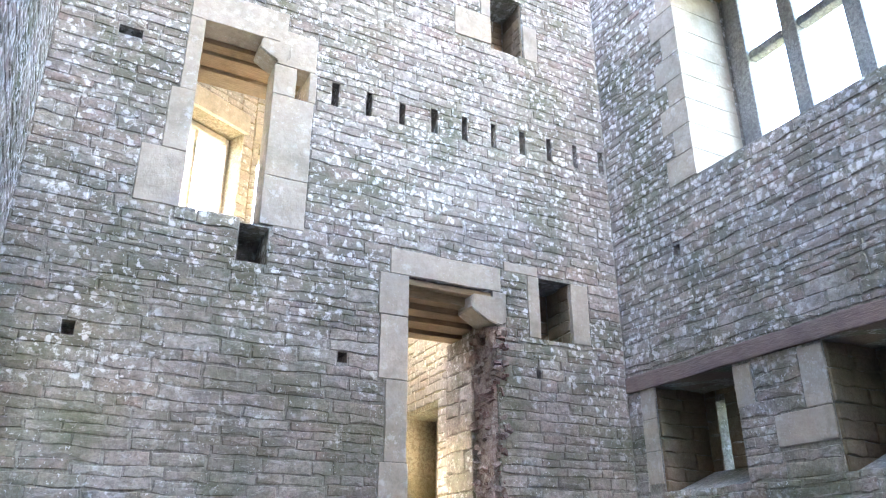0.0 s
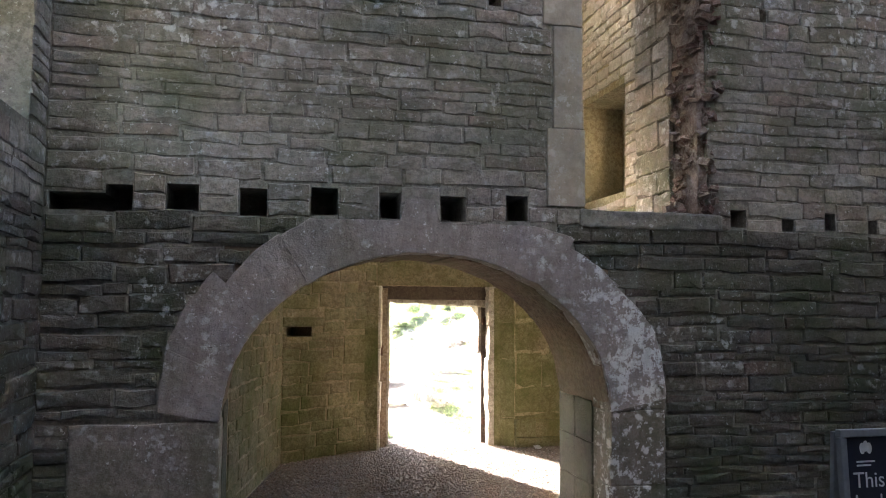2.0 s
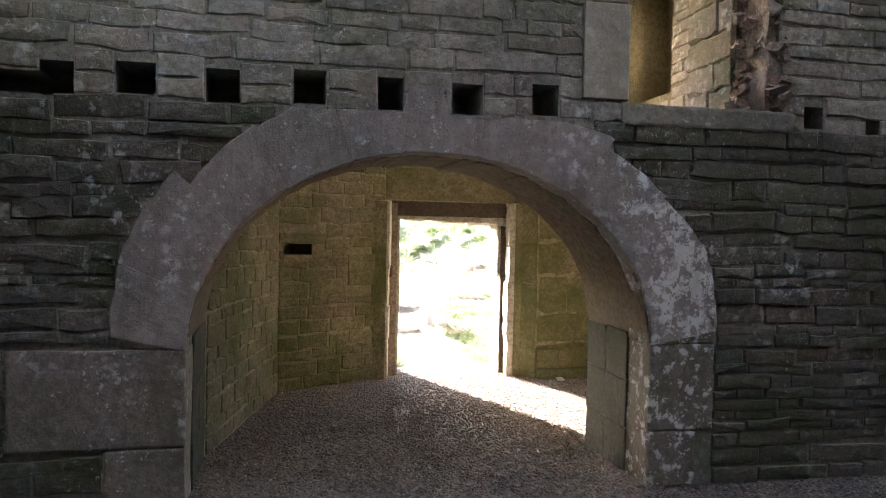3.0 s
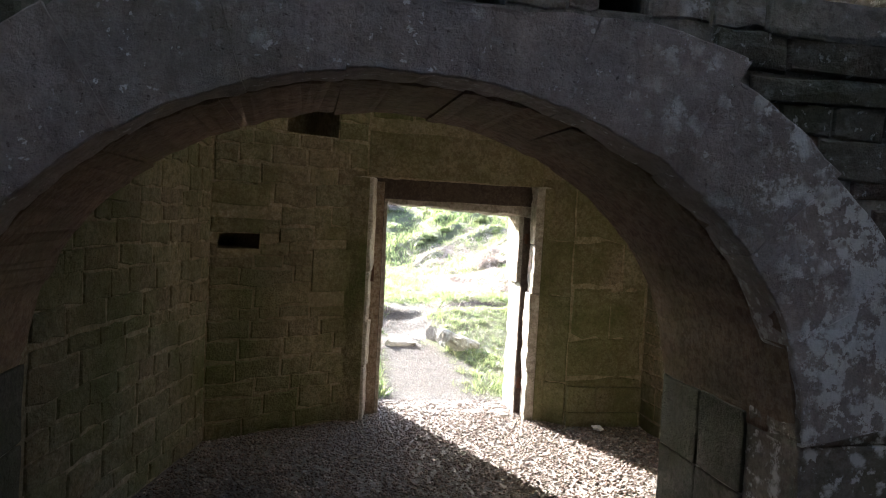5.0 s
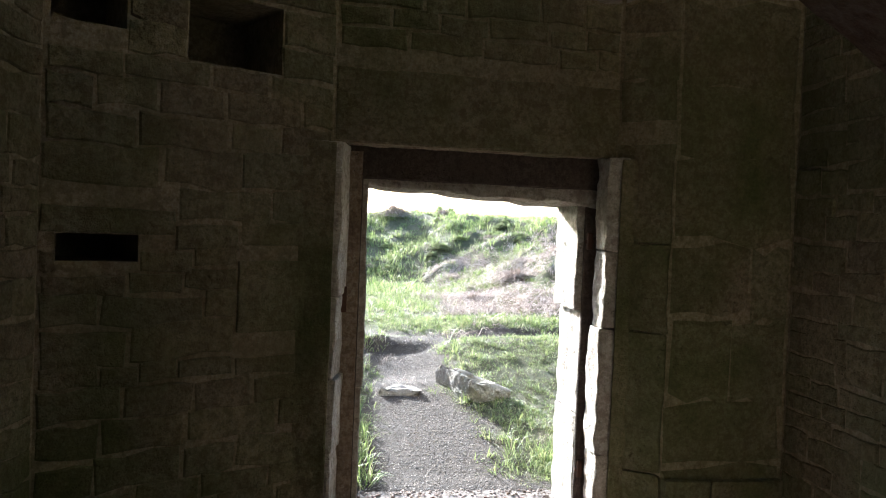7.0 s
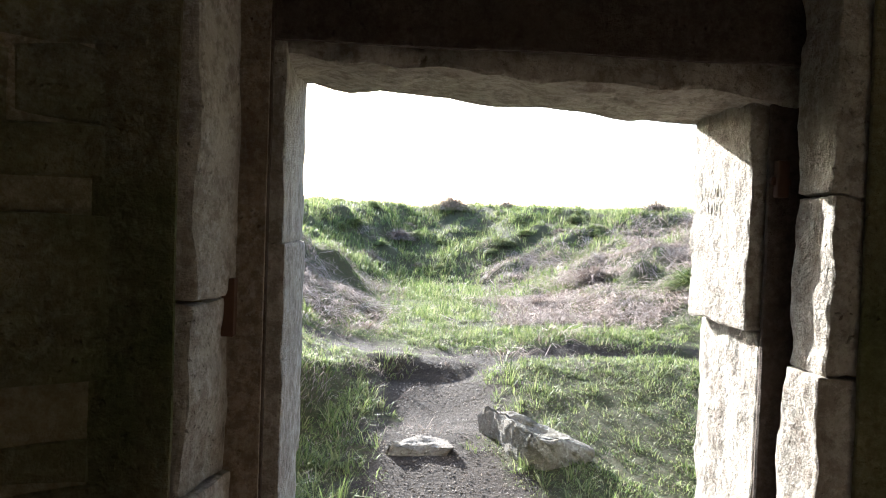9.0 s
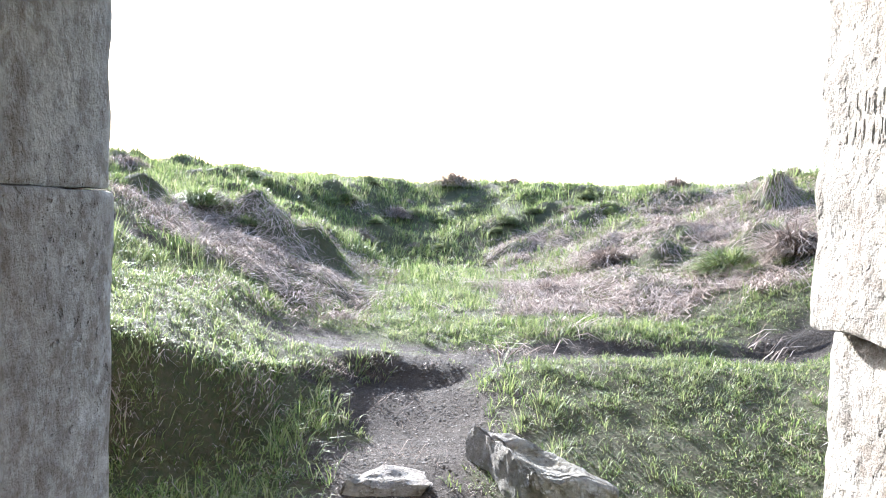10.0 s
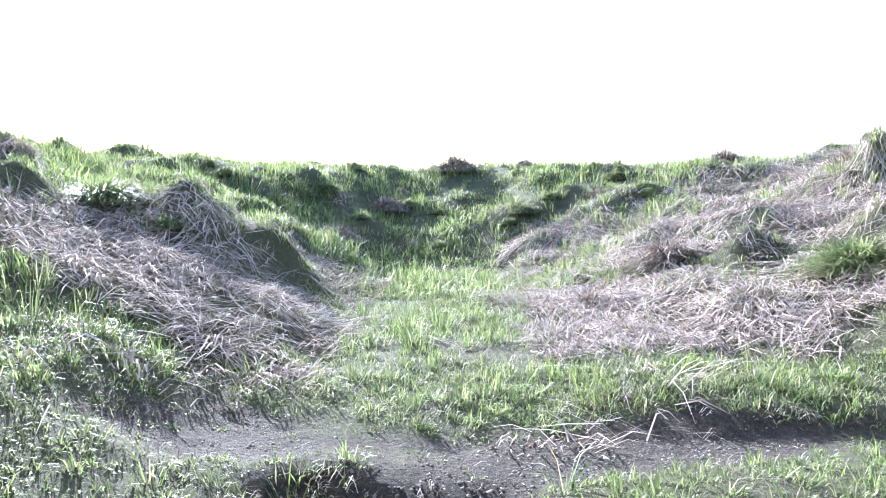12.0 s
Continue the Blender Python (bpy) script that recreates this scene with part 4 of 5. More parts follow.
def ground_z(x, y):
    x, y = np.asarray(x, float), np.asarray(y, float)
    zb = lerp(y, [12, 12.6, 13.4, 14, 15, 16.5, 21, 23, 25.3, 32, 60], [-0.03, 0.0, 0.12, 0.22, 0.45, 0.50, 0.54, 1.05, 1.77, 1.78, 1.7])
    xc = lerp(y, [12, 14, 15.2, 16.5, 21, 25], [3.15, 3.12, 3.2, 3.3, 3.55, 3.9])
    left = lerp(y, [12, 13, 14.5, 15.6, 16.5, 21, 25], [0.75, 0.6, 0.95, 1.05, 0.5, 0.45, 0.6])
    right = lerp(y, [12, 13, 14, 15.5, 16.5, 19, 22, 25], [0.9, 1.1, 1.5, 2.2, 1.65, 0.95, 0.5, 0.4])
    dl, dr = np.maximum(0, xc - x - left), np.maximum(0, x - xc - right)
    rise = 0.45 * dl * dl / (dl + 0.15) + 0.38 * dr * dr / (dr + 0.3)
    top = lerp(y, [12, 16, 20, 24, 40], [1.7, 2.0, 1.95, 1.80, 1.75]) + np.clip((1.5 - x) * 0.42, 0, 0.95) * np.clip((21 - y) / 3, 0, 1) + np.clip((x - 6.2) * 0.16, 0, 0.3) * np.clip((23 - y) / 3, 0, 1)
    room = np.maximum(top - zb, 0.05)
    z = zb + room * np.tanh(rise / room)
    terrace = lerp(x, [0.5, 1.2, 1.56, 2.07, 2.26, 2.5, 2.95, 3.2, 3.5], [1.2, 1.0, 0.87, 0.76, 0.64, 0.54, 0.49, 0.45, 0.40])
    z += bank_face(x, y) * np.maximum(0, terrace - z) * (1 - smooth((y - 15.9) / 0.9)) * smooth((3.4 - x) / 0.3)
    z += 0.055 * smooth((y - 15.66 - 0.03 * np.sin(5 * x)) / 0.10) * smooth((x - 3.7) / 0.6) * (1 - smooth((y - 16.1) / 1.4)) * smooth((7.5 - x) / 1.0)
    z -= 0.10 * smooth((x - 2.72) / 0.2) * smooth((3.75 - x) / 0.55) * smooth((y - 14.1) / 0.6) * (1 - smooth((y - 15.18 - 0.04 * np.sin(9 * x)) / 0.16))
    z -= 0.045 * smooth(bare_mask(x, y) * 1.2) * smooth((y - 13.9) / 0.5)
    z += 0.07 * np.exp(-((x - 4.6) / 0.9) ** 2 - ((y - 14.6) / 0.8) ** 2)
    wild = np.clip((y - 16.0 - 0.4 * np.clip(2.6 - x, 0, 2)) / 1.2, 0, 1) * np.clip((45 - y) / 12, 0, 1) * np.clip((np.minimum(dl, 1) + np.minimum(dr, 1) + np.clip((y - 21.5) / 2, 0, 1)) * 1.4, 0, 1)
    bump = 0
    for a, b, h, r in LUMPS:
        bump = bump + h * np.exp(-((x - a) ** 2 + (y - b) ** 2) / (r * r))
    z += wild * bump * np.interp(y, [18, 22, 24.5], [1.0, 0.7, 0.35])
    turf = np.clip((y - 12.6) / 1.0, 0, 1) * np.clip(1.1 - bare_mask(x, y), 0.15, 1)
    z += turf * (0.010 * np.sin(5.1 * x + 2 * np.sin(3.3 * y)) * np.sin(4.3 * y + 1.5 * np.sin(2.9 * x)) + 0.012 * np.sin(13 * x + 3 * np.sin(5 * y)) * np.sin(11 * y + 3 * np.sin(6 * x)))
    z += np.clip((y - 250) / 700, 0, 1) * 16 * (0.6 + 0.4 * np.sin(x / 170))
    return np.where(y < 12.3, -0.05, z)


def axis(lo, hi, step, far):
    mid = np.arange(lo, hi + step / 2, step)
    out = [mid[-1]]
    s = step
    while out[-1] < far:
        s *= 1.35
        out.append(out[-1] + s)
    back = [mid[0]]
    s = step
    while back[-1] > -far:
        s *= 1.35
        back.append(back[-1] - s)
    return np.concatenate([np.array(back[:0:-1]), mid, np.array(out[1:])])


gx, gy = axis(-4, 12, 0.085, 1500), axis(12.1, 28, 0.085, 1500)
GX, GY = np.meshgrid(gx, gy)
GZ = ground_z(GX, GY)
nx, ny = len(gx), len(gy)
co = np.stack([GX, GY, GZ], -1).reshape(-1, 3)
idx = np.arange(nx * ny).reshape(ny, nx)
quads = np.stack([idx[:-1, :-1], idx[:-1, 1:], idx[1:, 1:], idx[1:, :-1]], -1).reshape(-1, 4)


def numpy_mesh(name, co, faces, mat, smooth=False):
    me = bpy.data.meshes.new(name)
    k = faces.shape[1]
    me.vertices.add(len(co))
    me.vertices.foreach_set("co", np.ascontiguousarray(co, np.float32).ravel())
    me.loops.add(faces.size)
    me.loops.foreach_set("vertex_index", np.ascontiguousarray(faces, np.int32).ravel())
    me.polygons.add(len(faces))
    me.polygons.foreach_set("loop_start", np.arange(0, faces.size, k, dtype=np.int32))
    me.polygons.foreach_set("loop_total", np.full(len(faces), k, np.int32))
    if smooth:
        me.polygons.foreach_set("use_smooth", np.ones(len(faces), bool))
    me.materials.append(mat)
    me.update(calc_edges=True)
    me.validate()
    return me


gm = numpy_mesh("ground", co, quads, M_GROUND, True)
at = gm.attributes.new("bare", "FLOAT", "POINT")
at.data.foreach_set("value", bare_mask(co[:, 0], co[:, 1]).astype(np.float32))
ground = tagged(new("ground", gm), "grassy hollow with a worn gravel path between banks", "ground", kind="structure")


# ---- gravel ----
def scatter_gravel(name, n, xy, zfun, size, mat, label, seed):
    r = np.random.RandomState(seed)
    pts = xy(r, n)
    base = np.array([(1, 0, 0), (-1, 0, 0), (0, 1, 0), (0, -1, 0), (0, 0, 1), (0, 0, -1)], float)
    tri = np.array([(0, 2, 4), (2, 1, 4), (1, 3, 4), (3, 0, 4), (2, 0, 5), (1, 2, 5), (3, 1, 5), (0, 3, 5)])
    n = len(pts)
    s = r.uniform(*size, (n, 1, 1)) * np.array([1.0, 1.0, 0.6])[None, None] * r.uniform(0.6, 1.35, (n, 6, 3))
    a = r.uniform(0, 6.28, n)
    tilt = r.uniform(-0.5, 0.5, (n, 2))
    v = base[None] * s
    c, q = np.cos(a)[:, None], np.sin(a)[:, None]
    x, y, z = v[..., 0] * c - v[..., 1] * q, v[..., 0] * q + v[..., 1] * c, v[..., 2]
    z = z + tilt[:, :1] * x + tilt[:, 1:] * y
    out = np.stack([x + pts[:, :1], y + pts[:, 1:2], z + zfun(pts[:, 0], pts[:, 1])[:, None] + s[:, :, 2] * 0.2], -1).reshape(-1, 3)
    f = (tri[None] + (np.arange(n) * 6)[:, None, None]).reshape(-1, 3)
    return tagged(new(name, numpy_mesh(name, out, f, mat)), label, "gravel", kind="stuff")


def porch_xy(r, n):
    p = np.stack([r.uniform(-0.2, 6.2, n), r.uniform(4.6, 12.3, n)], -1)
    x, y = p[:, 0], p[:, 1]
    ok = (y < 8.0) | ((y < 9.0) & (x > ARCH_L) & (x < ARCH_R))
    lx = np.interp(y, [9, 11.08, 11.73], [0.89, 1.36, 2.5])
    ok |= (y >= 9.0) & (y < 11.73) & (x > lx) & (x < 4.75)
    ok |= (y >= 11.73) & (x > 2.5) & (x < 3.95)
    ok &= (y > 6.0) | (r.uniform(0, 1, n) < 0.3)
    return p[ok]


scatter_gravel("gravel", 100000, porch_xy, lambda x, y: np.zeros_like(x), (0.006, 0.0145), M_GRAVEL, "loose brown gravel covering the floor", 4)


def path_xy(r, n):
    p = np.stack([r.uniform(2.2, 5.6, n), r.uniform(12.3, 16.2, n)], -1)
    return p[bare_mask(p[:, 0], p[:, 1]) * np.interp(p[:, 1], [12.6, 14, 15.2], [1.1, 0.85, 0.7]) > r.uniform(0.35, 1.0, len(p))]


scatter_gravel("path_gravel", 48000, path_xy, lambda x, y: ground_z(x, y) - 0.003, (0.003, 0.011), M_PATHSTONE, "loose pale gravel on the worn path", 5)


# ---- grass ----
def grass(name, n, area, keep, length, width, lean, mat, label, seed, flow=0.0, clump=0.04, tuft=16, comb=0.35, mat_depth=0.0):
    r = np.random.RandomState(seed)
    p = np.stack([r.uniform(area[0], area[1], n), area[2] + (area[3] - area[2]) * r.uniform(0, 1, n) ** area[4]], -1)
    # tufts: each has its own place, spread, length, and way to fall
    home = np.arange(n) // tuft
    centre = p[home * tuft % n]
    spread = clump * r.uniform(0.5, 1.5, n)[home]
    tall = np.exp(r.normal(0, 0.32, n))[home]
    fall = r.uniform(0, 6.283, n)[home]
    rad, phi = np.sqrt(r.uniform(0, 1, n)), r.uniform(0, 6.283, n)
    p = centre + (rad * spread)[:, None] * np.stack([np.cos(phi), np.sin(phi)], -1)
    ok = keep(centre[:, 0], centre[:, 1]) * np.where(keep(p[:, 0], p[:, 1]) > 0.03, 1, 0) > r.uniform(0, 1, n)[home]
    p, tall, fall, rad, phi = p[ok], tall[ok], fall[ok], rad[ok], phi[ok]
    n = len(p)
    z = ground_z(p[:, 0], p[:, 1]) - 0.008 + mat_depth * r.uniform(0, 1, n) ** 2
    ln = r.uniform(*length, n) * tall * (0.7 + 0.6 * (0.5 + 0.5 * np.sin(2.3 * p[:, 0] + 1.3) * np.sin(1.9 * p[:, 1])))
    ln *= np.where((p[:, 0] > 3.3) & (p[:, 1] < 15.65) & (p[:, 1] > 12.9), 0.65, 1.0)
    ln *= np.where((p[:, 0] < 3.0) & (p[:, 1] < 16.0) & (p[:, 1] > 12.7), 0.6, 1.0)
    ln *= np.where((p[:, 1] > 15.5) & (p[:, 1] < 17.0) & (p[:, 0] > 2.4), 0.7, 1.0)
    e = 0.06
    gx_ = ground_z(p[:, 0] + e, p[:, 1]) - ground_z(p[:, 0] - e, p[:, 1])
    gy_ = ground_z(p[:, 0], p[:, 1] + e) - ground_z(p[:, 0], p[:, 1] - e)
    down = np.arctan2(-gy_, -gx_)
    fall = np.where(np.sin(fall * 91.7) * 0.5 + 0.5 < flow, down + 0.8 * np.sin(fall * 37.1), fall)
    a = np.where(r.uniform(0, 1, n) < comb, fall + r.normal(0, 0.3, n), phi + r.normal(0, 0.5, n))
    le = lean[0] + (lean[1] - lean[0]) * np.clip(0.75 * rad + r.normal(0.1, 0.22, n), 0, 1)
    hx, hy = np.cos(a), np.sin(a)
    b = a + 1.5708 + r.normal(0, 0.5, n)
    wx, wy = np.cos(b), np.sin(b)
    w = r.uniform(*width, n)
    co = np.zeros((n, 5, 3))
    for k, (f, ww) in enumerate(((0, 1), (0, -1), (0.55, 0.8), (0.55, -0.8), (1.0, 0))):
        out = ln * (f * np.sin(le * 0.6) if f < 1 else 0.55 * np.sin(le * 0.6) + 0.45 * np.sin(np.minimum(le * 1.5, 1.75)))
        up = ln * (f * np.cos(le * 0.6) if f < 1 else 0.55 * np.cos(le * 0.6) + 0.45 * np.cos(np.minimum(le * 1.5, 1.75)))
        co[:, k, 0] = p[:, 0] + hx * out + wx * w * ww * 0.5
        co[:, k, 1] = p[:, 1] + hy * out + wy * w * ww * 0.5
        co[:, k, 2] = z + up
    if mat_depth:
        for k in (2, 3, 4):
            co[:, k, 2] = np.minimum(co[:, k, 2], ground_z(co[:, k, 0], co[:, k, 1]) + 0.02 + 1.3 * mat_depth * np.abs(np.sin(fall * 53.0 + phi)))
    co[:, 4, 2] = np.maximum(co[:, 4, 2], ground_z(co[:, 4, 0], co[:, 4, 1]) + 0.006)
    base = (np.arange(n) * 5)[:, None, None]
    f = (np.array([(0, 1, 3), (0, 3, 2), (2, 3, 4)])[None] + base).reshape(-1, 3)
    return tagged(new(name, numpy_mesh(name, co.reshape(-1, 3), f, mat)), label, "grass", kind="stuff")


def wobble(x, y, s, k=0.0):
    return 0.5 + 0.25 * (np.sin(s * x + 1.7 * np.sin(0.8 * s * y + k)) + np.sin(1.3 * s * y + 1.1 * np.sin(0.9 * s * x + 2 * k)))


def dry(x, y):
    """How far the turf is dead bracken and straw rather than green."""
    xc = lerp(y, [12, 14, 16.5, 21, 25], [3.15, 3.0, 3.25, 3.55, 3.9])
    d = xc - x
    left = np.clip((d - 0.35) / 0.3, 0, 1) * np.clip((lerp(y, [15.5, 16.5, 17.5, 19, 20.5], [4.6, 4.3, 3.2, 1.8, 1.1]) - d) / 0.6, 0, 1) * np.clip((y - 15.85 - 0.48 * np.clip(d - 0.3, 0, 4)) / 0.35, 0, 1) * np.clip((20.5 - y) / 2.5, 0, 1)
    d = x - xc
    right = np.clip((d - 0.55) / 0.3, 0, 1) * np.clip((5.5 - d) / 1.0, 0, 1) * np.clip((y - 16.3) / 0.5, 0, 1) * np.clip((22.5 - y) / 2.0, 0, 1)
    m = np.maximum(left, right)
    return np.clip(m * (0.12 + 1.25 * wobble(x, y, 2.1)) + 0.10 * (wobble(x, y, 3.7, 1.0) > 0.72), 0, 1)


def green(x, y):
    return (1 - 0.85 * dry(x, y)) * np.clip(1.05 - 1.35 * bare_mask(x, y), 0, 1) * (np.abs(y - 12.3) > 0.05) * (y > 12.32)


grass("short_grass", 200000, (-1.5, 8.5, 12.32, 20.0, 1.5), green, (0.03, 0.085), (0.003, 0.0065), (0.3, 1.4), M_GRASS, "short bright green grass", 11, 0.0, 0.045, 14)
grass("tufted_grass", 120000, (-1.5, 8.5, 12.4, 21.0, 1.3), lambda x, y: green(x, y) * (wobble(x, y, 1.9, 0.5) > 0.5) * np.where((x > 3.4) & (y < 15.7), 0.12, 1.0), (0.05, 0.13), (0.003, 0.0065), (0.15, 1.15), M_GRASS, "longer tufts of green grass", 12, 0.4, 0.05, 26, 0.5)
grass("near_grass", 170000, (0.2, 6.0, 12.35, 16.4, 1.0), lambda x, y: green(x, y) * (0.35 + 0.75 * (wobble(x, y, 4.3, 2.0) > 0.45)), (0.025, 0.075), (0.0028, 0.006), (0.35, 1.45), M_GRASS, "thick green turf beside the path", 15, 0.2, 0.035, 12)
grass("far_grass", 170000, (-4, 13, 19.0, 30.0, 1.3), lambda x, y: 1 - 0.85 * dry(x, y), (0.05, 0.14), (0.006, 0.014), (0.15, 1.1), M_GRASS, "green grass on the far bank", 13, 0.3, 0.09, 18)
grass("dry_grass", 190000, (-2.5, 10.5, 15.4, 23.0, 1.2), lambda x, y: dry(x, y) * 1.1, (0.10, 0.34), (0.004, 0.010), (1.2, 1.62), M_STRAW, "flattened dead bracken and straw", 14, 0.55, 0.12, 22, 0.85, 0.05)
grass("turf_thatch", 70000, (-0.5, 7.5, 12.6, 18.5, 1.0), lambda x, y: 0.75 * (y > 13.0) * (0.25 + 0.75 * (wobble(x, y, 3.1, 0.7) > 0.55)) * np.clip(1.2 - bare_mask(x, y), 0, 1), (0.02, 0.075), (0.002, 0.0045), (0.6, 1.6), M_STRAW, "dead brown blades among the turf", 19, 0.3, 0.05, 10)
grass("bank_stalks", 44000, (0.6, 3.0, 12.7, 15.4, 1.0), lambda x, y: np.clip(4.5 * bank_face(x, y) * (1 - bank_face(x, y)) - 0.15 + 0.3 * (x < 2.6) * (bank_face(x, y) < 0.1) * (wobble(x, y, 5.3, 1.4) > 0.5), 0, 1) * 0.8, (0.06, 0.2), (0.002, 0.005), (0.7, 1.6), M_STRAW, "dead stalks hanging down the bank's earth face", 20, 0.8, 0.06, 9, 0.6)
grass("bank_grass", 40000, (0.6, 3.0, 12.7, 15.4, 1.0), lambda x, y: np.clip(4.5 * bank_face(x, y) * (1 - bank_face(x, y)) - 0.1 + 0.3 * (x < 2.6) * (bank_face(x, y) < 0.1) * (wobble(x, y, 4.7, 0.3) > 0.5), 0, 1) * 0.6, (0.06, 0.16), (0.003, 0.006), (0.3, 1.4), M_GRASS, "green tufts on the bank's earth face", 21, 0.5, 0.05, 22, 0.4)
grass("fallen_stalks", 7000, (-1.0, 8.0, 14.0, 20.0, 1.0), lambda x, y: 0.15 + 0.5 * dry(x, y), (0.10, 0.28), (0.002, 0.005), (1.2, 1.6), M_STRAW, "scattered dead stalks lying on the turf", 18, 0.3, 0.2, 3, 0.5, 0.05)


def tussock_mesh(mat, seed, n=1100):
    """A rough dome of long drooping blades, about one metre across."""
    r = np.random.RandomState(seed)
    a, q = r.uniform(0, 6.283, n), np.sqrt(r.uniform(0, 1, n))
    co = np.zeros((n, 5, 3))
    ln, w = r.uniform(0.25, 0.7, n), r.uniform(0.004, 0.011, n)
    px, py = 0.32 * q * np.cos(a) + r.normal(0, 0.04, n), 0.28 * q * np.sin(a) + r.normal(0, 0.04, n)
    pz = 0.30 * (1 - q ** 2) * (0.8 + 0.2 * np.sin(3 * a + seed))
    h = a + r.normal(0, 0.7, n)
    le = 0.25 + 1.0 * q + r.normal(0, 0.25, n)
    b = h + 1.57 + r.normal(0, 0.5, n)
    for k, (f, side) in enumerate(((0, 1), (0, -1), (0.5, 0.9), (0.5, -0.9), (1.0, 0))):
        out = ln * (f * np.sin(le) if f < 1 else 0.5 * np.sin(le) + 0.5 * np.sin(le + 0.8))
        up = ln * (f * np.cos(le) if f < 1 else 0.5 * np.cos(le) + 0.5 * np.cos(le + 0.8))
        co[:, k, 0] = px + np.cos(h) * out + np.cos(b) * w * side
        co[:, k, 1] = py + np.sin(h) * out + np.sin(b) * w * side
        co[:, k, 2] = np.maximum(pz + up * 0.75 - 0.06 * f, -0.04)
    f = (np.array([(0, 1, 3), (0, 3, 2), (2, 3, 4)])[None] + (np.arange(n) * 5)[:, None, None]).reshape(-1, 3)
    return numpy_mesh("grass_tussock", co.reshape(-1, 3), f, mat)


TUSS = {m: [tussock_mesh(mt, 50 + k) for k in range(3)] for m, mt in (("dry", M_STRAW), ("green", M_GRASS))}
rng = random.Random(31)
SPOTS = [(4.07, 25.2, 0.75, "dry"), (5.2, 25.3, 0.4, "dry"), (7.3, 22.6, 0.7, "dry"), (5.3, 19.0, 0.62, "dry"), (5.95, 17.5, 0.6, "green"), (6.3, 17.1, 0.6, "dry"), (4.55, 18.4, 0.42, "dry"), (7.6, 20.2, 0.7, "dry"), (8.4, 19.8, 0.8, "green"), (1.2, 18.3, 0.45, "green"), (2.5, 21.4, 0.5, "dry"), (3.0, 23.2, 0.5, "dry")]
for k in range(44):
    y = rng.uniform(16.8, 24.5)
    d = rng.choice((-1, 1)) * rng.uniform(0.9, 5.0)
    SPOTS.append((3.5 + d + (0.4 if d > 0 else -0.4), y, rng.uniform(0.15, 0.34), rng.choice(("dry", "green", "green"))))
for k in range(26):
    SPOTS.append((rng.uniform(0.5, 7.0), rng.uniform(21.6, 25.0), rng.uniform(0.18, 0.34), rng.choice(("green", "green", "dry"))))
for x, y, size, kind in SPOTS:
    ob = new("grass_tussock", TUSS[kind][rng.randrange(3)])
    tagged(ob, "drooping tussock of pale dead grass on the bank" if kind == "dry" else "drooping tussock of green grass on the bank", "grass tussock", "tussocks on the banks")
    ob.matrix_world = pose(x, y, float(ground_z(x, y)) - 0.03 * size, 0, 0, rng.uniform(0, 360)) @ Matrix.Diagonal((size, size, size * 0.8, 1))


# ---- a far bush on the plateau ----
def bush(at, size, seed):
    ob = tagged(new("bush"), "dark wind-shaped bush far off on the plateau", "bush")
    ob.matrix_world = pose(*at)
    bm = bmesh.new()
    bmesh.ops.create_cone(bm, cap_ends=True, segments=8, radius1=0.16, radius2=0.07, depth=size * 0.6, matrix=Matrix.Translation((0, 0, size * 0.28)))
    part("trunk", bm, M_BEAM, ob)
    r = np.random.RandomState(seed)
    n = 2600
    c = r.normal(0, 1, (9, 3)) * np.array([0.30, 0.25, 0.2]) * size + np.array([0, 0, 0.6 * size])
    p = c[r.randint(0, 9, n)] + r.normal(0, 0.13, (n, 3)) * size
    p[:, 2] = np.abs(p[:, 2])
    co = p[:, None] + r.normal(0, 0.05 * size, (n, 3, 3))
    part("crown", numpy_mesh("crown", co.reshape(-1, 3), np.arange(3 * n).reshape(-1, 3), M_GRASS), M_GRASS, ob)


bush((12.2, 68.0, 1.6), 1.35, 8)


# ---- rocks in the path ----
def rock(name, at, size, turn, seed, label):
    """A broken slab: a worn block with a sloping top, cut-off corners and chipped edges."""
    bm = rough_box((-size[0], -size[1], -0.25), (size[0], size[1], size[2]), 22, 0.06, seed, 5.0, 0.05)
    for v in bm.verts:
        fx, fy = v.co.x / size[0], v.co.y / size[1]
        v.co.z -= max(0.0, v.co.z) * (0.22 * fx + 0.25 * fy + 0.15)
        v.co.y *= 1.0 - 0.28 * (1.0 - fx)
        v.co.x += 0.10 * fy * size[0]
    me = bpy.data.meshes.new(name)
    bm.to_mesh(me)
    bm.free()
    me.materials.append(M_ROCK)
    ob = tagged(new(name, me), label, "rock")
    ob.matrix_world = pose(*at, 0, 0, turn)
    return ob


rock("rock", (3.64, 14.0, 0.20), (0.28, 0.19, 0.16), -58, 3.3, "pale flat-topped rock set in the grass beside the path")
rock("stepping_stone", (3.05, 13.98, 0.20), (0.15, 0.12, 0.045), 10, 7.7, "small pale stone step in the gravel path")


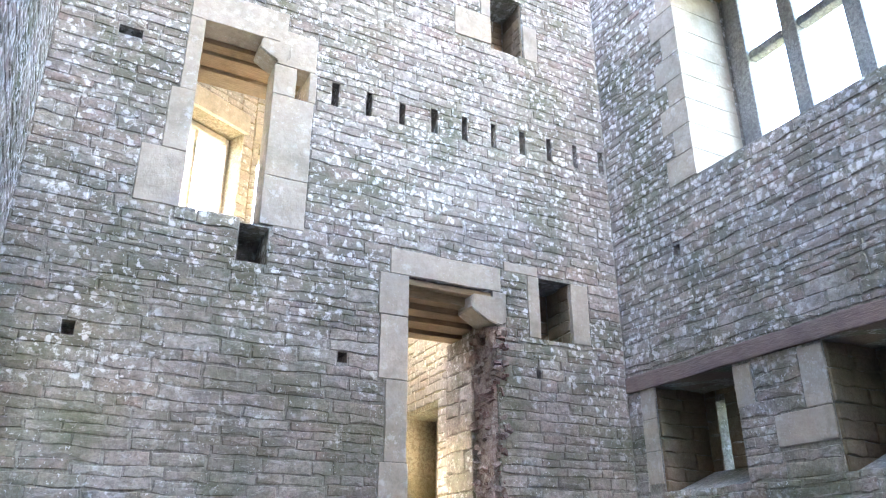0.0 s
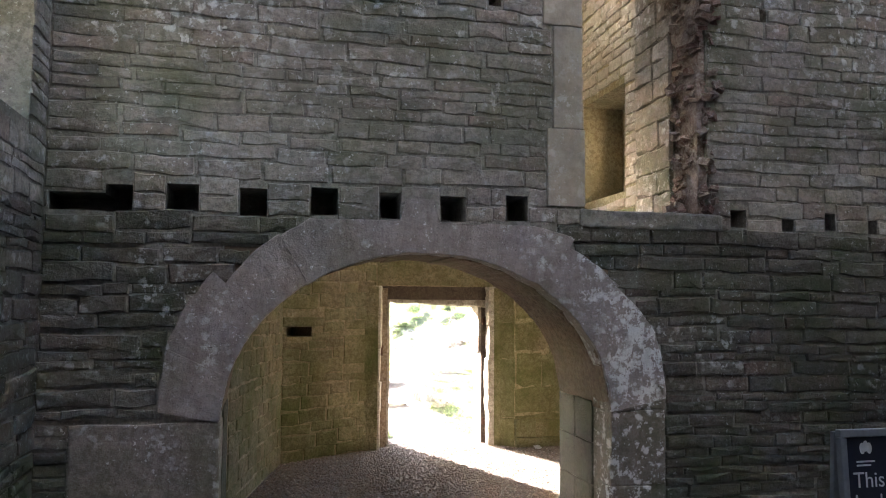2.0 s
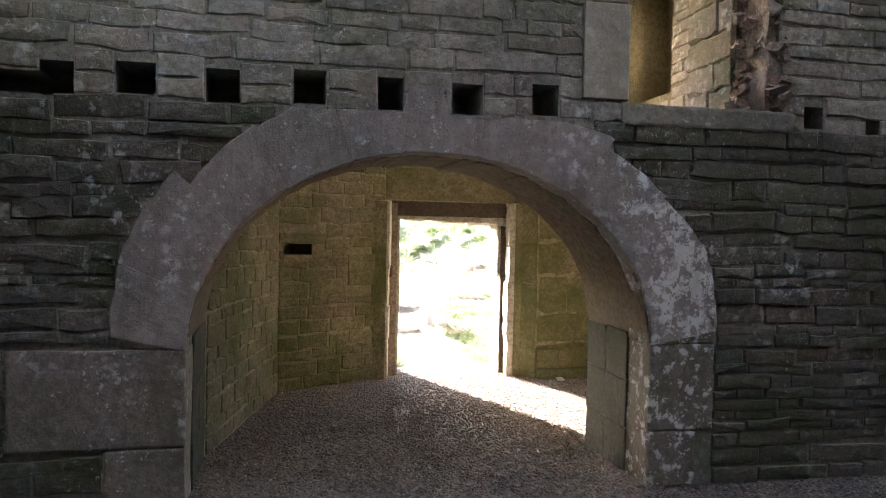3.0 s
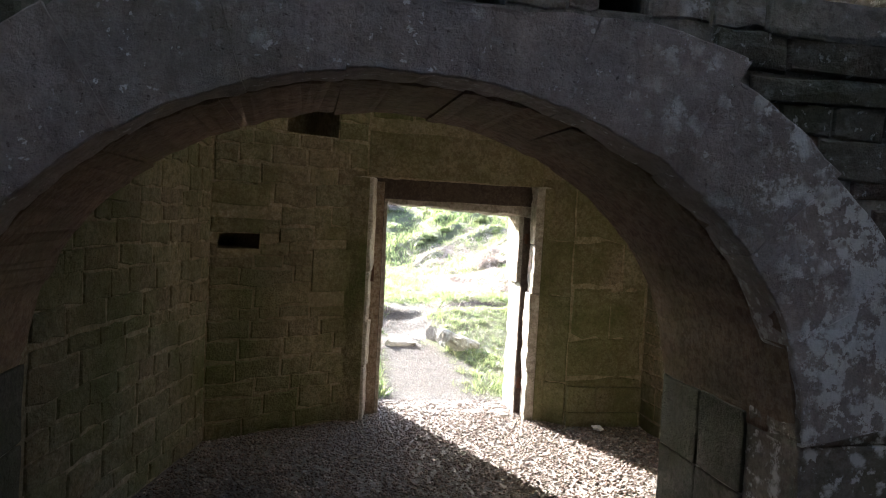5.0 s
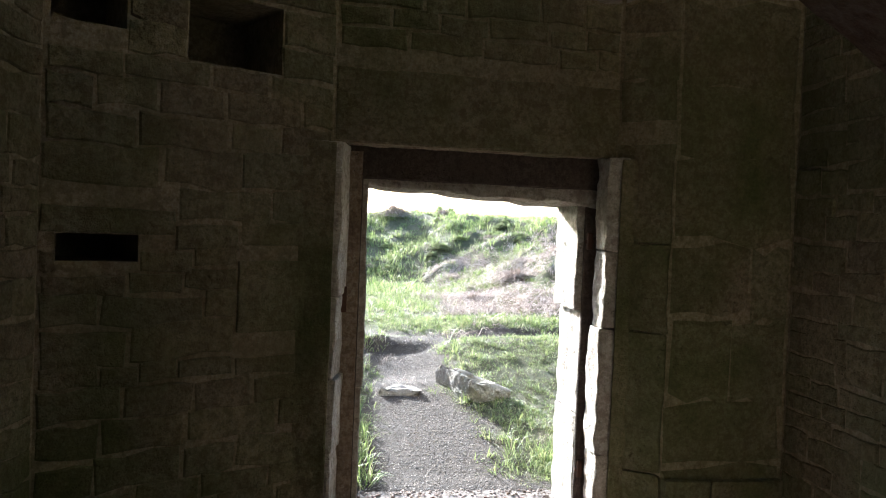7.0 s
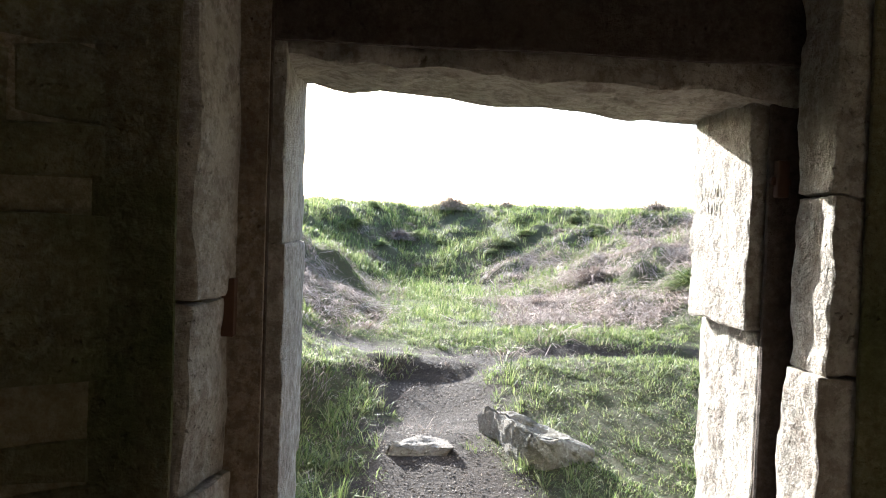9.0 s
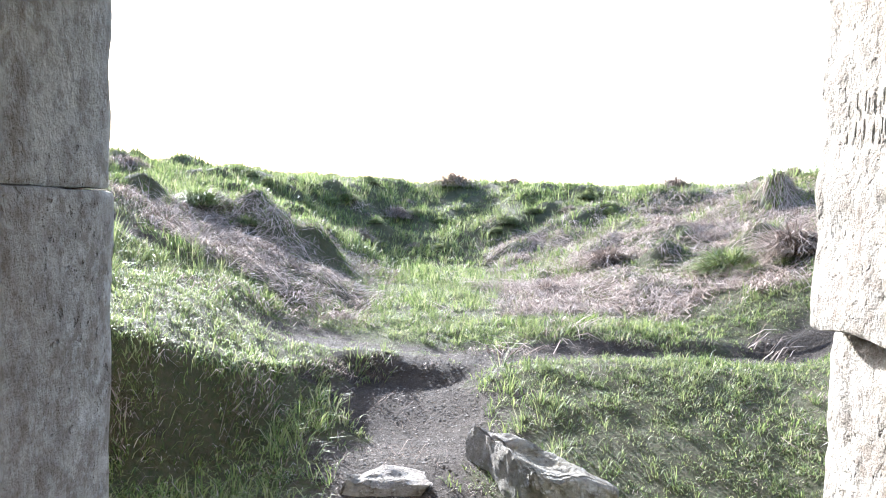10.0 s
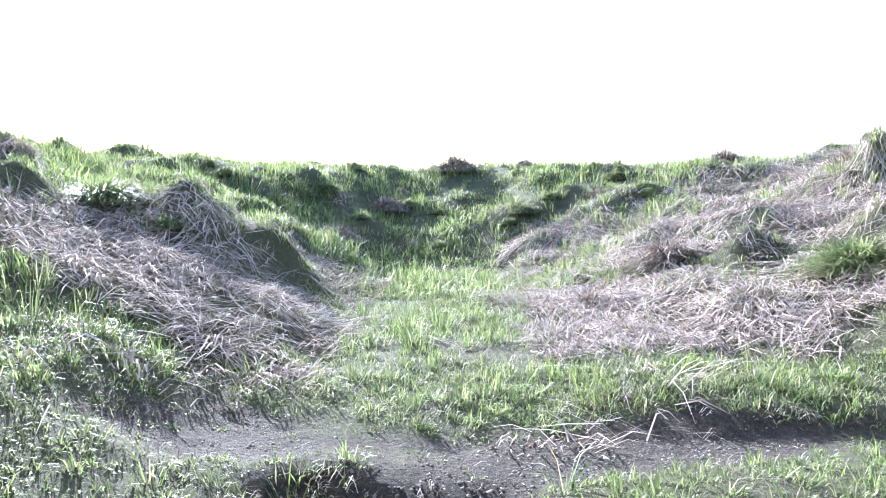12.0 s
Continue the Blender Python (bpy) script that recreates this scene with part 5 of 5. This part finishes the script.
# ---- litter and weeds ----
bm = bmesh.new()
bmesh.ops.create_icosphere(bm, subdivisions=3, radius=0.04)
for v in bm.verts:
    v.co *= 1 + 0.5 * noise.noise(v.co * 30) + 0.35 * noise.noise(v.co * 75)
    v.co.z = max(-0.02, v.co.z * 0.55)
me = bpy.data.meshes.new("crumpled_paper")
bm.to_mesh(me)
bm.free()
me.materials.append(M_CHALK)
ob = tagged(new("crumpled_paper", me), "small crumpled white paper scrap on the gravel", "paper")
ob.matrix_world = pose(4.36, 11.36, 0.02, 0, 0, 30)
grass("door_weeds", 2600, (2.35, 2.78, 12.33, 13.3, 1.0), lambda x, y: np.clip((2.85 - x) * 3, 0, 1), (0.14, 0.30), (0.004, 0.008), (0.2, 1.1), M_GRASS, "tall green weeds beside the doorway", 16, 0.0, 0.05)
grass("path_weeds", 5200, (2.2, 4.4, 12.8, 15.2, 1.0), lambda x, y: (np.abs(bare_mask(x, y) - 0.35) < 0.3) * 0.9, (0.06, 0.2), (0.003, 0.007), (0.3, 1.1), M_GRASS, "green weeds along the path's edge", 17, 0.0, 0.03)


# ---- the board in the hall ----
def sign_board(at, turn):
    ob = tagged(new("sign_board"), "navy chalkboard sign in a grey frame on the gravel", "sign")
    ob.matrix_world = pose(*at, 0, 0, turn)
    w, h, t, lean = 0.62, 0.98, 0.045, radians(3)
    tilt = Matrix.Rotation(-lean, 4, "X")

    def bit(name, lo, hi, mat, bevel=0.006, label="", m=tilt):
        bm = bmesh.new()
        box(bm, lo, hi, bevel)
        bmesh.ops.transform(bm, matrix=m, verts=bm.verts)
        return part(name, bm, mat, ob, label)

    bit("frame_rail", (-w / 2, -t / 2, h - 0.045), (w / 2, t / 2, h), M_BOARDFRAME)
    bit("frame_rail", (-w / 2, -t / 2, 0.12), (w / 2, t / 2, 0.165), M_BOARDFRAME)
    for sx in (-1, 1):
        bit("frame_stile", (sx * (w / 2 - 0.022) - 0.022, -t / 2, 0.0), (sx * (w / 2 - 0.022) + 0.022, t / 2, h - 0.047), M_BOARDFRAME)
        bit("back_leg", (sx * (w / 2 - 0.022) - 0.02, 0.03, 0.0), (sx * (w / 2 - 0.022) + 0.02, 0.065, h - 0.02), M_BOARDFRAME, m=Matrix.Translation((0, 0.1, 0)) @ Matrix.Rotation(lean, 4, "X"))
    board = bit("board", (-w / 2 + 0.045, -0.008, 0.166), (w / 2 - 0.045, 0.012, h - 0.046), M_BOARDBLUE, 0.0, "navy chalkboard panel")
    bm = bmesh.new()
    for k in range(3):
        a = radians(90 + 55 * (k - 1))
        r = bmesh.ops.create_circle(bm, cap_ends=True, segments=14, radius=0.028)
        bmesh.ops.transform(bm, matrix=tilt @ Matrix.Translation((-0.13 + 0.03 * math.cos(a), -0.012, 0.85 + 0.03 * math.sin(a))) @ Matrix.Rotation(radians(90), 4, "X") @ Matrix.Diagonal((0.7, 1.2, 1, 1)), verts=r["verts"])
    part("emblem", bm, M_CHALK, board)
    for k in range(2):
        bm = bmesh.new()
        box(bm, (-0.2, -0.013, 0.785 - 0.022 * k), (-0.07 - 0.03 * k, -0.010, 0.795 - 0.022 * k))
        bmesh.ops.transform(bm, matrix=tilt, verts=bm.verts)
        part("lettering_bar", bm, M_CHALK, board)
    for k, word in enumerate(("This", "Lod")):
        cu = bpy.data.curves.new("word", "FONT")
        cu.body, cu.size, cu.extrude = word, 0.13, 0.001
        tmp = bpy.data.objects.new("word", cu)
        scene.collection.objects.link(tmp)
        me = bpy.data.meshes.new_from_object(tmp.evaluated_get(bpy.context.evaluated_depsgraph_get()))
        bpy.data.objects.remove(tmp)
        me.transform(tilt @ Matrix.Translation((-0.23, -0.0115, 0.64 - 0.13 * k)) @ Matrix.Rotation(radians(90), 4, "X"))
        me.materials.clear()
        me.materials.append(M_CHALK)
        part("chalk_word", me, M_CHALK, board)


sign_board((4.80, 6.55, 0.0), 0)

# ---- stone lining of the recesses ----
lay_stones(wall_north, face_frame((4.44, 8.995, 0), (1, 0)), 0.0, 0.62, 2.44, 4.6, M_RUBBLE, 76, (0.14, 0.24), (0.2, 0.4))
for parent, m, rect, depth in ((wall_north, M_N, NICHE, 0.5), (wall_north, M_N, TOPNICHE, 0.5), (wall_east, M_E, E_LOW[0], 0.75), (wall_east, M_E, E_LOW[1], 0.75), (wall_west, M_W, W_LOW, 0.8)):
    light = [c[:4] for c in CUTS_E + CUTS_W if c[4] is None] if parent != wall_north else []
    lay_stones(parent, m @ Matrix.Translation((0, depth - 0.008, 0)), rect[0] + 0.01, rect[1] - 0.01, rect[2], rect[3], M_BROWN, 77, (0.09, 0.16), (0.15, 0.35), light)

for u0 in (E_LOW[0][0], E_LOW[1][0]):
    lay_stones(wall_east, face_frame((X1 + 0.02, YN - u0 - 0.022, 0), (0, 1)), 0.0, 0.72, E_LOW[0][2], E_LOW[0][3], M_BROWN, 78, (0.12, 0.2), (0.2, 0.4))
for rect in (NICHE, TOPNICHE):
    lay_stones(wall_north, face_frame((rect[1] - 0.022, YN + 0.47, 0), (1, 0)), 0.0, 0.44, rect[2], rect[3], M_BROWN, 79, (0.12, 0.2), (0.2, 0.4))
for (u0, u1, z0, z1) in E_LOW:
    bm = bmesh.new()
    prof = [(0.03, z0 - 0.02), (0.74, z0 - 0.02), (0.74, z0 + 0.26)]
    ends = [[bm.verts.new((X1 + d, YN - u, z)) for d, z in prof] for u in (u0 + 0.03, u1 - 0.01)]
    bm.faces.new(ends[0])
    bm.faces.new(ends[1][::-1])
    for k in range(3):
        bm.faces.new((ends[0][k], ends[0][(k + 1) % 3], ends[1][(k + 1) % 3], ends[1][k]))
    part("sloping_sill", bm, M_MORTAR, wall_east, "sloping grey stone window sill")

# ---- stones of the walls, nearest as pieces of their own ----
# courses below 2.31 carry algae and the hall's low shade in their colour
lay_stones(wall_north, M_N, X0, X1, 0, 2.31, M_DAMP_SHADED, 20, proud=0.011, rag=0.86, holes=EXCL, gaps=arch_gap, near=lambda u, z: -0.2 < u < 5.2, limit=260)
lay_stones(wall_north, M_N, X0, X1, 2.31, LAID, M_RUBBLE, 21, holes=EXCL, gaps=arch_gap, near=lambda u, z: z < 3.2 and 0.2 < u < 3.3, limit=100)
lay_stones(wall_east, M_E, 0.0, 8.8, 0, 2.31, M_DAMP_SHADED, 25, proud=0.011, rag=0.86, holes=HOLES_E)
lay_stones(wall_east, M_E, 0.0, 8.8, 2.31, LAID, M_RUBBLE, 22, holes=HOLES_E, near=lambda u, z: u < 2.2 and 2.6 < z < 6.2, limit=200)
lay_stones(wall_west, M_W, -0.8, 8.0, 0, 2.31, M_DAMP_SHADED, 26, proud=0.011, rag=0.86, holes=HOLES_W)
lay_stones(wall_west, M_W, -0.8, 8.0, 2.31, LAID, M_RUBBLE, 23, holes=HOLES_W, near=lambda u, z: u > 6.3 and 2.5 < z < 5.2, limit=150)
lay_stones(wall_south, M_S, 0.0, X1 - X0, 0, LAID, M_RUBBLE, 24)
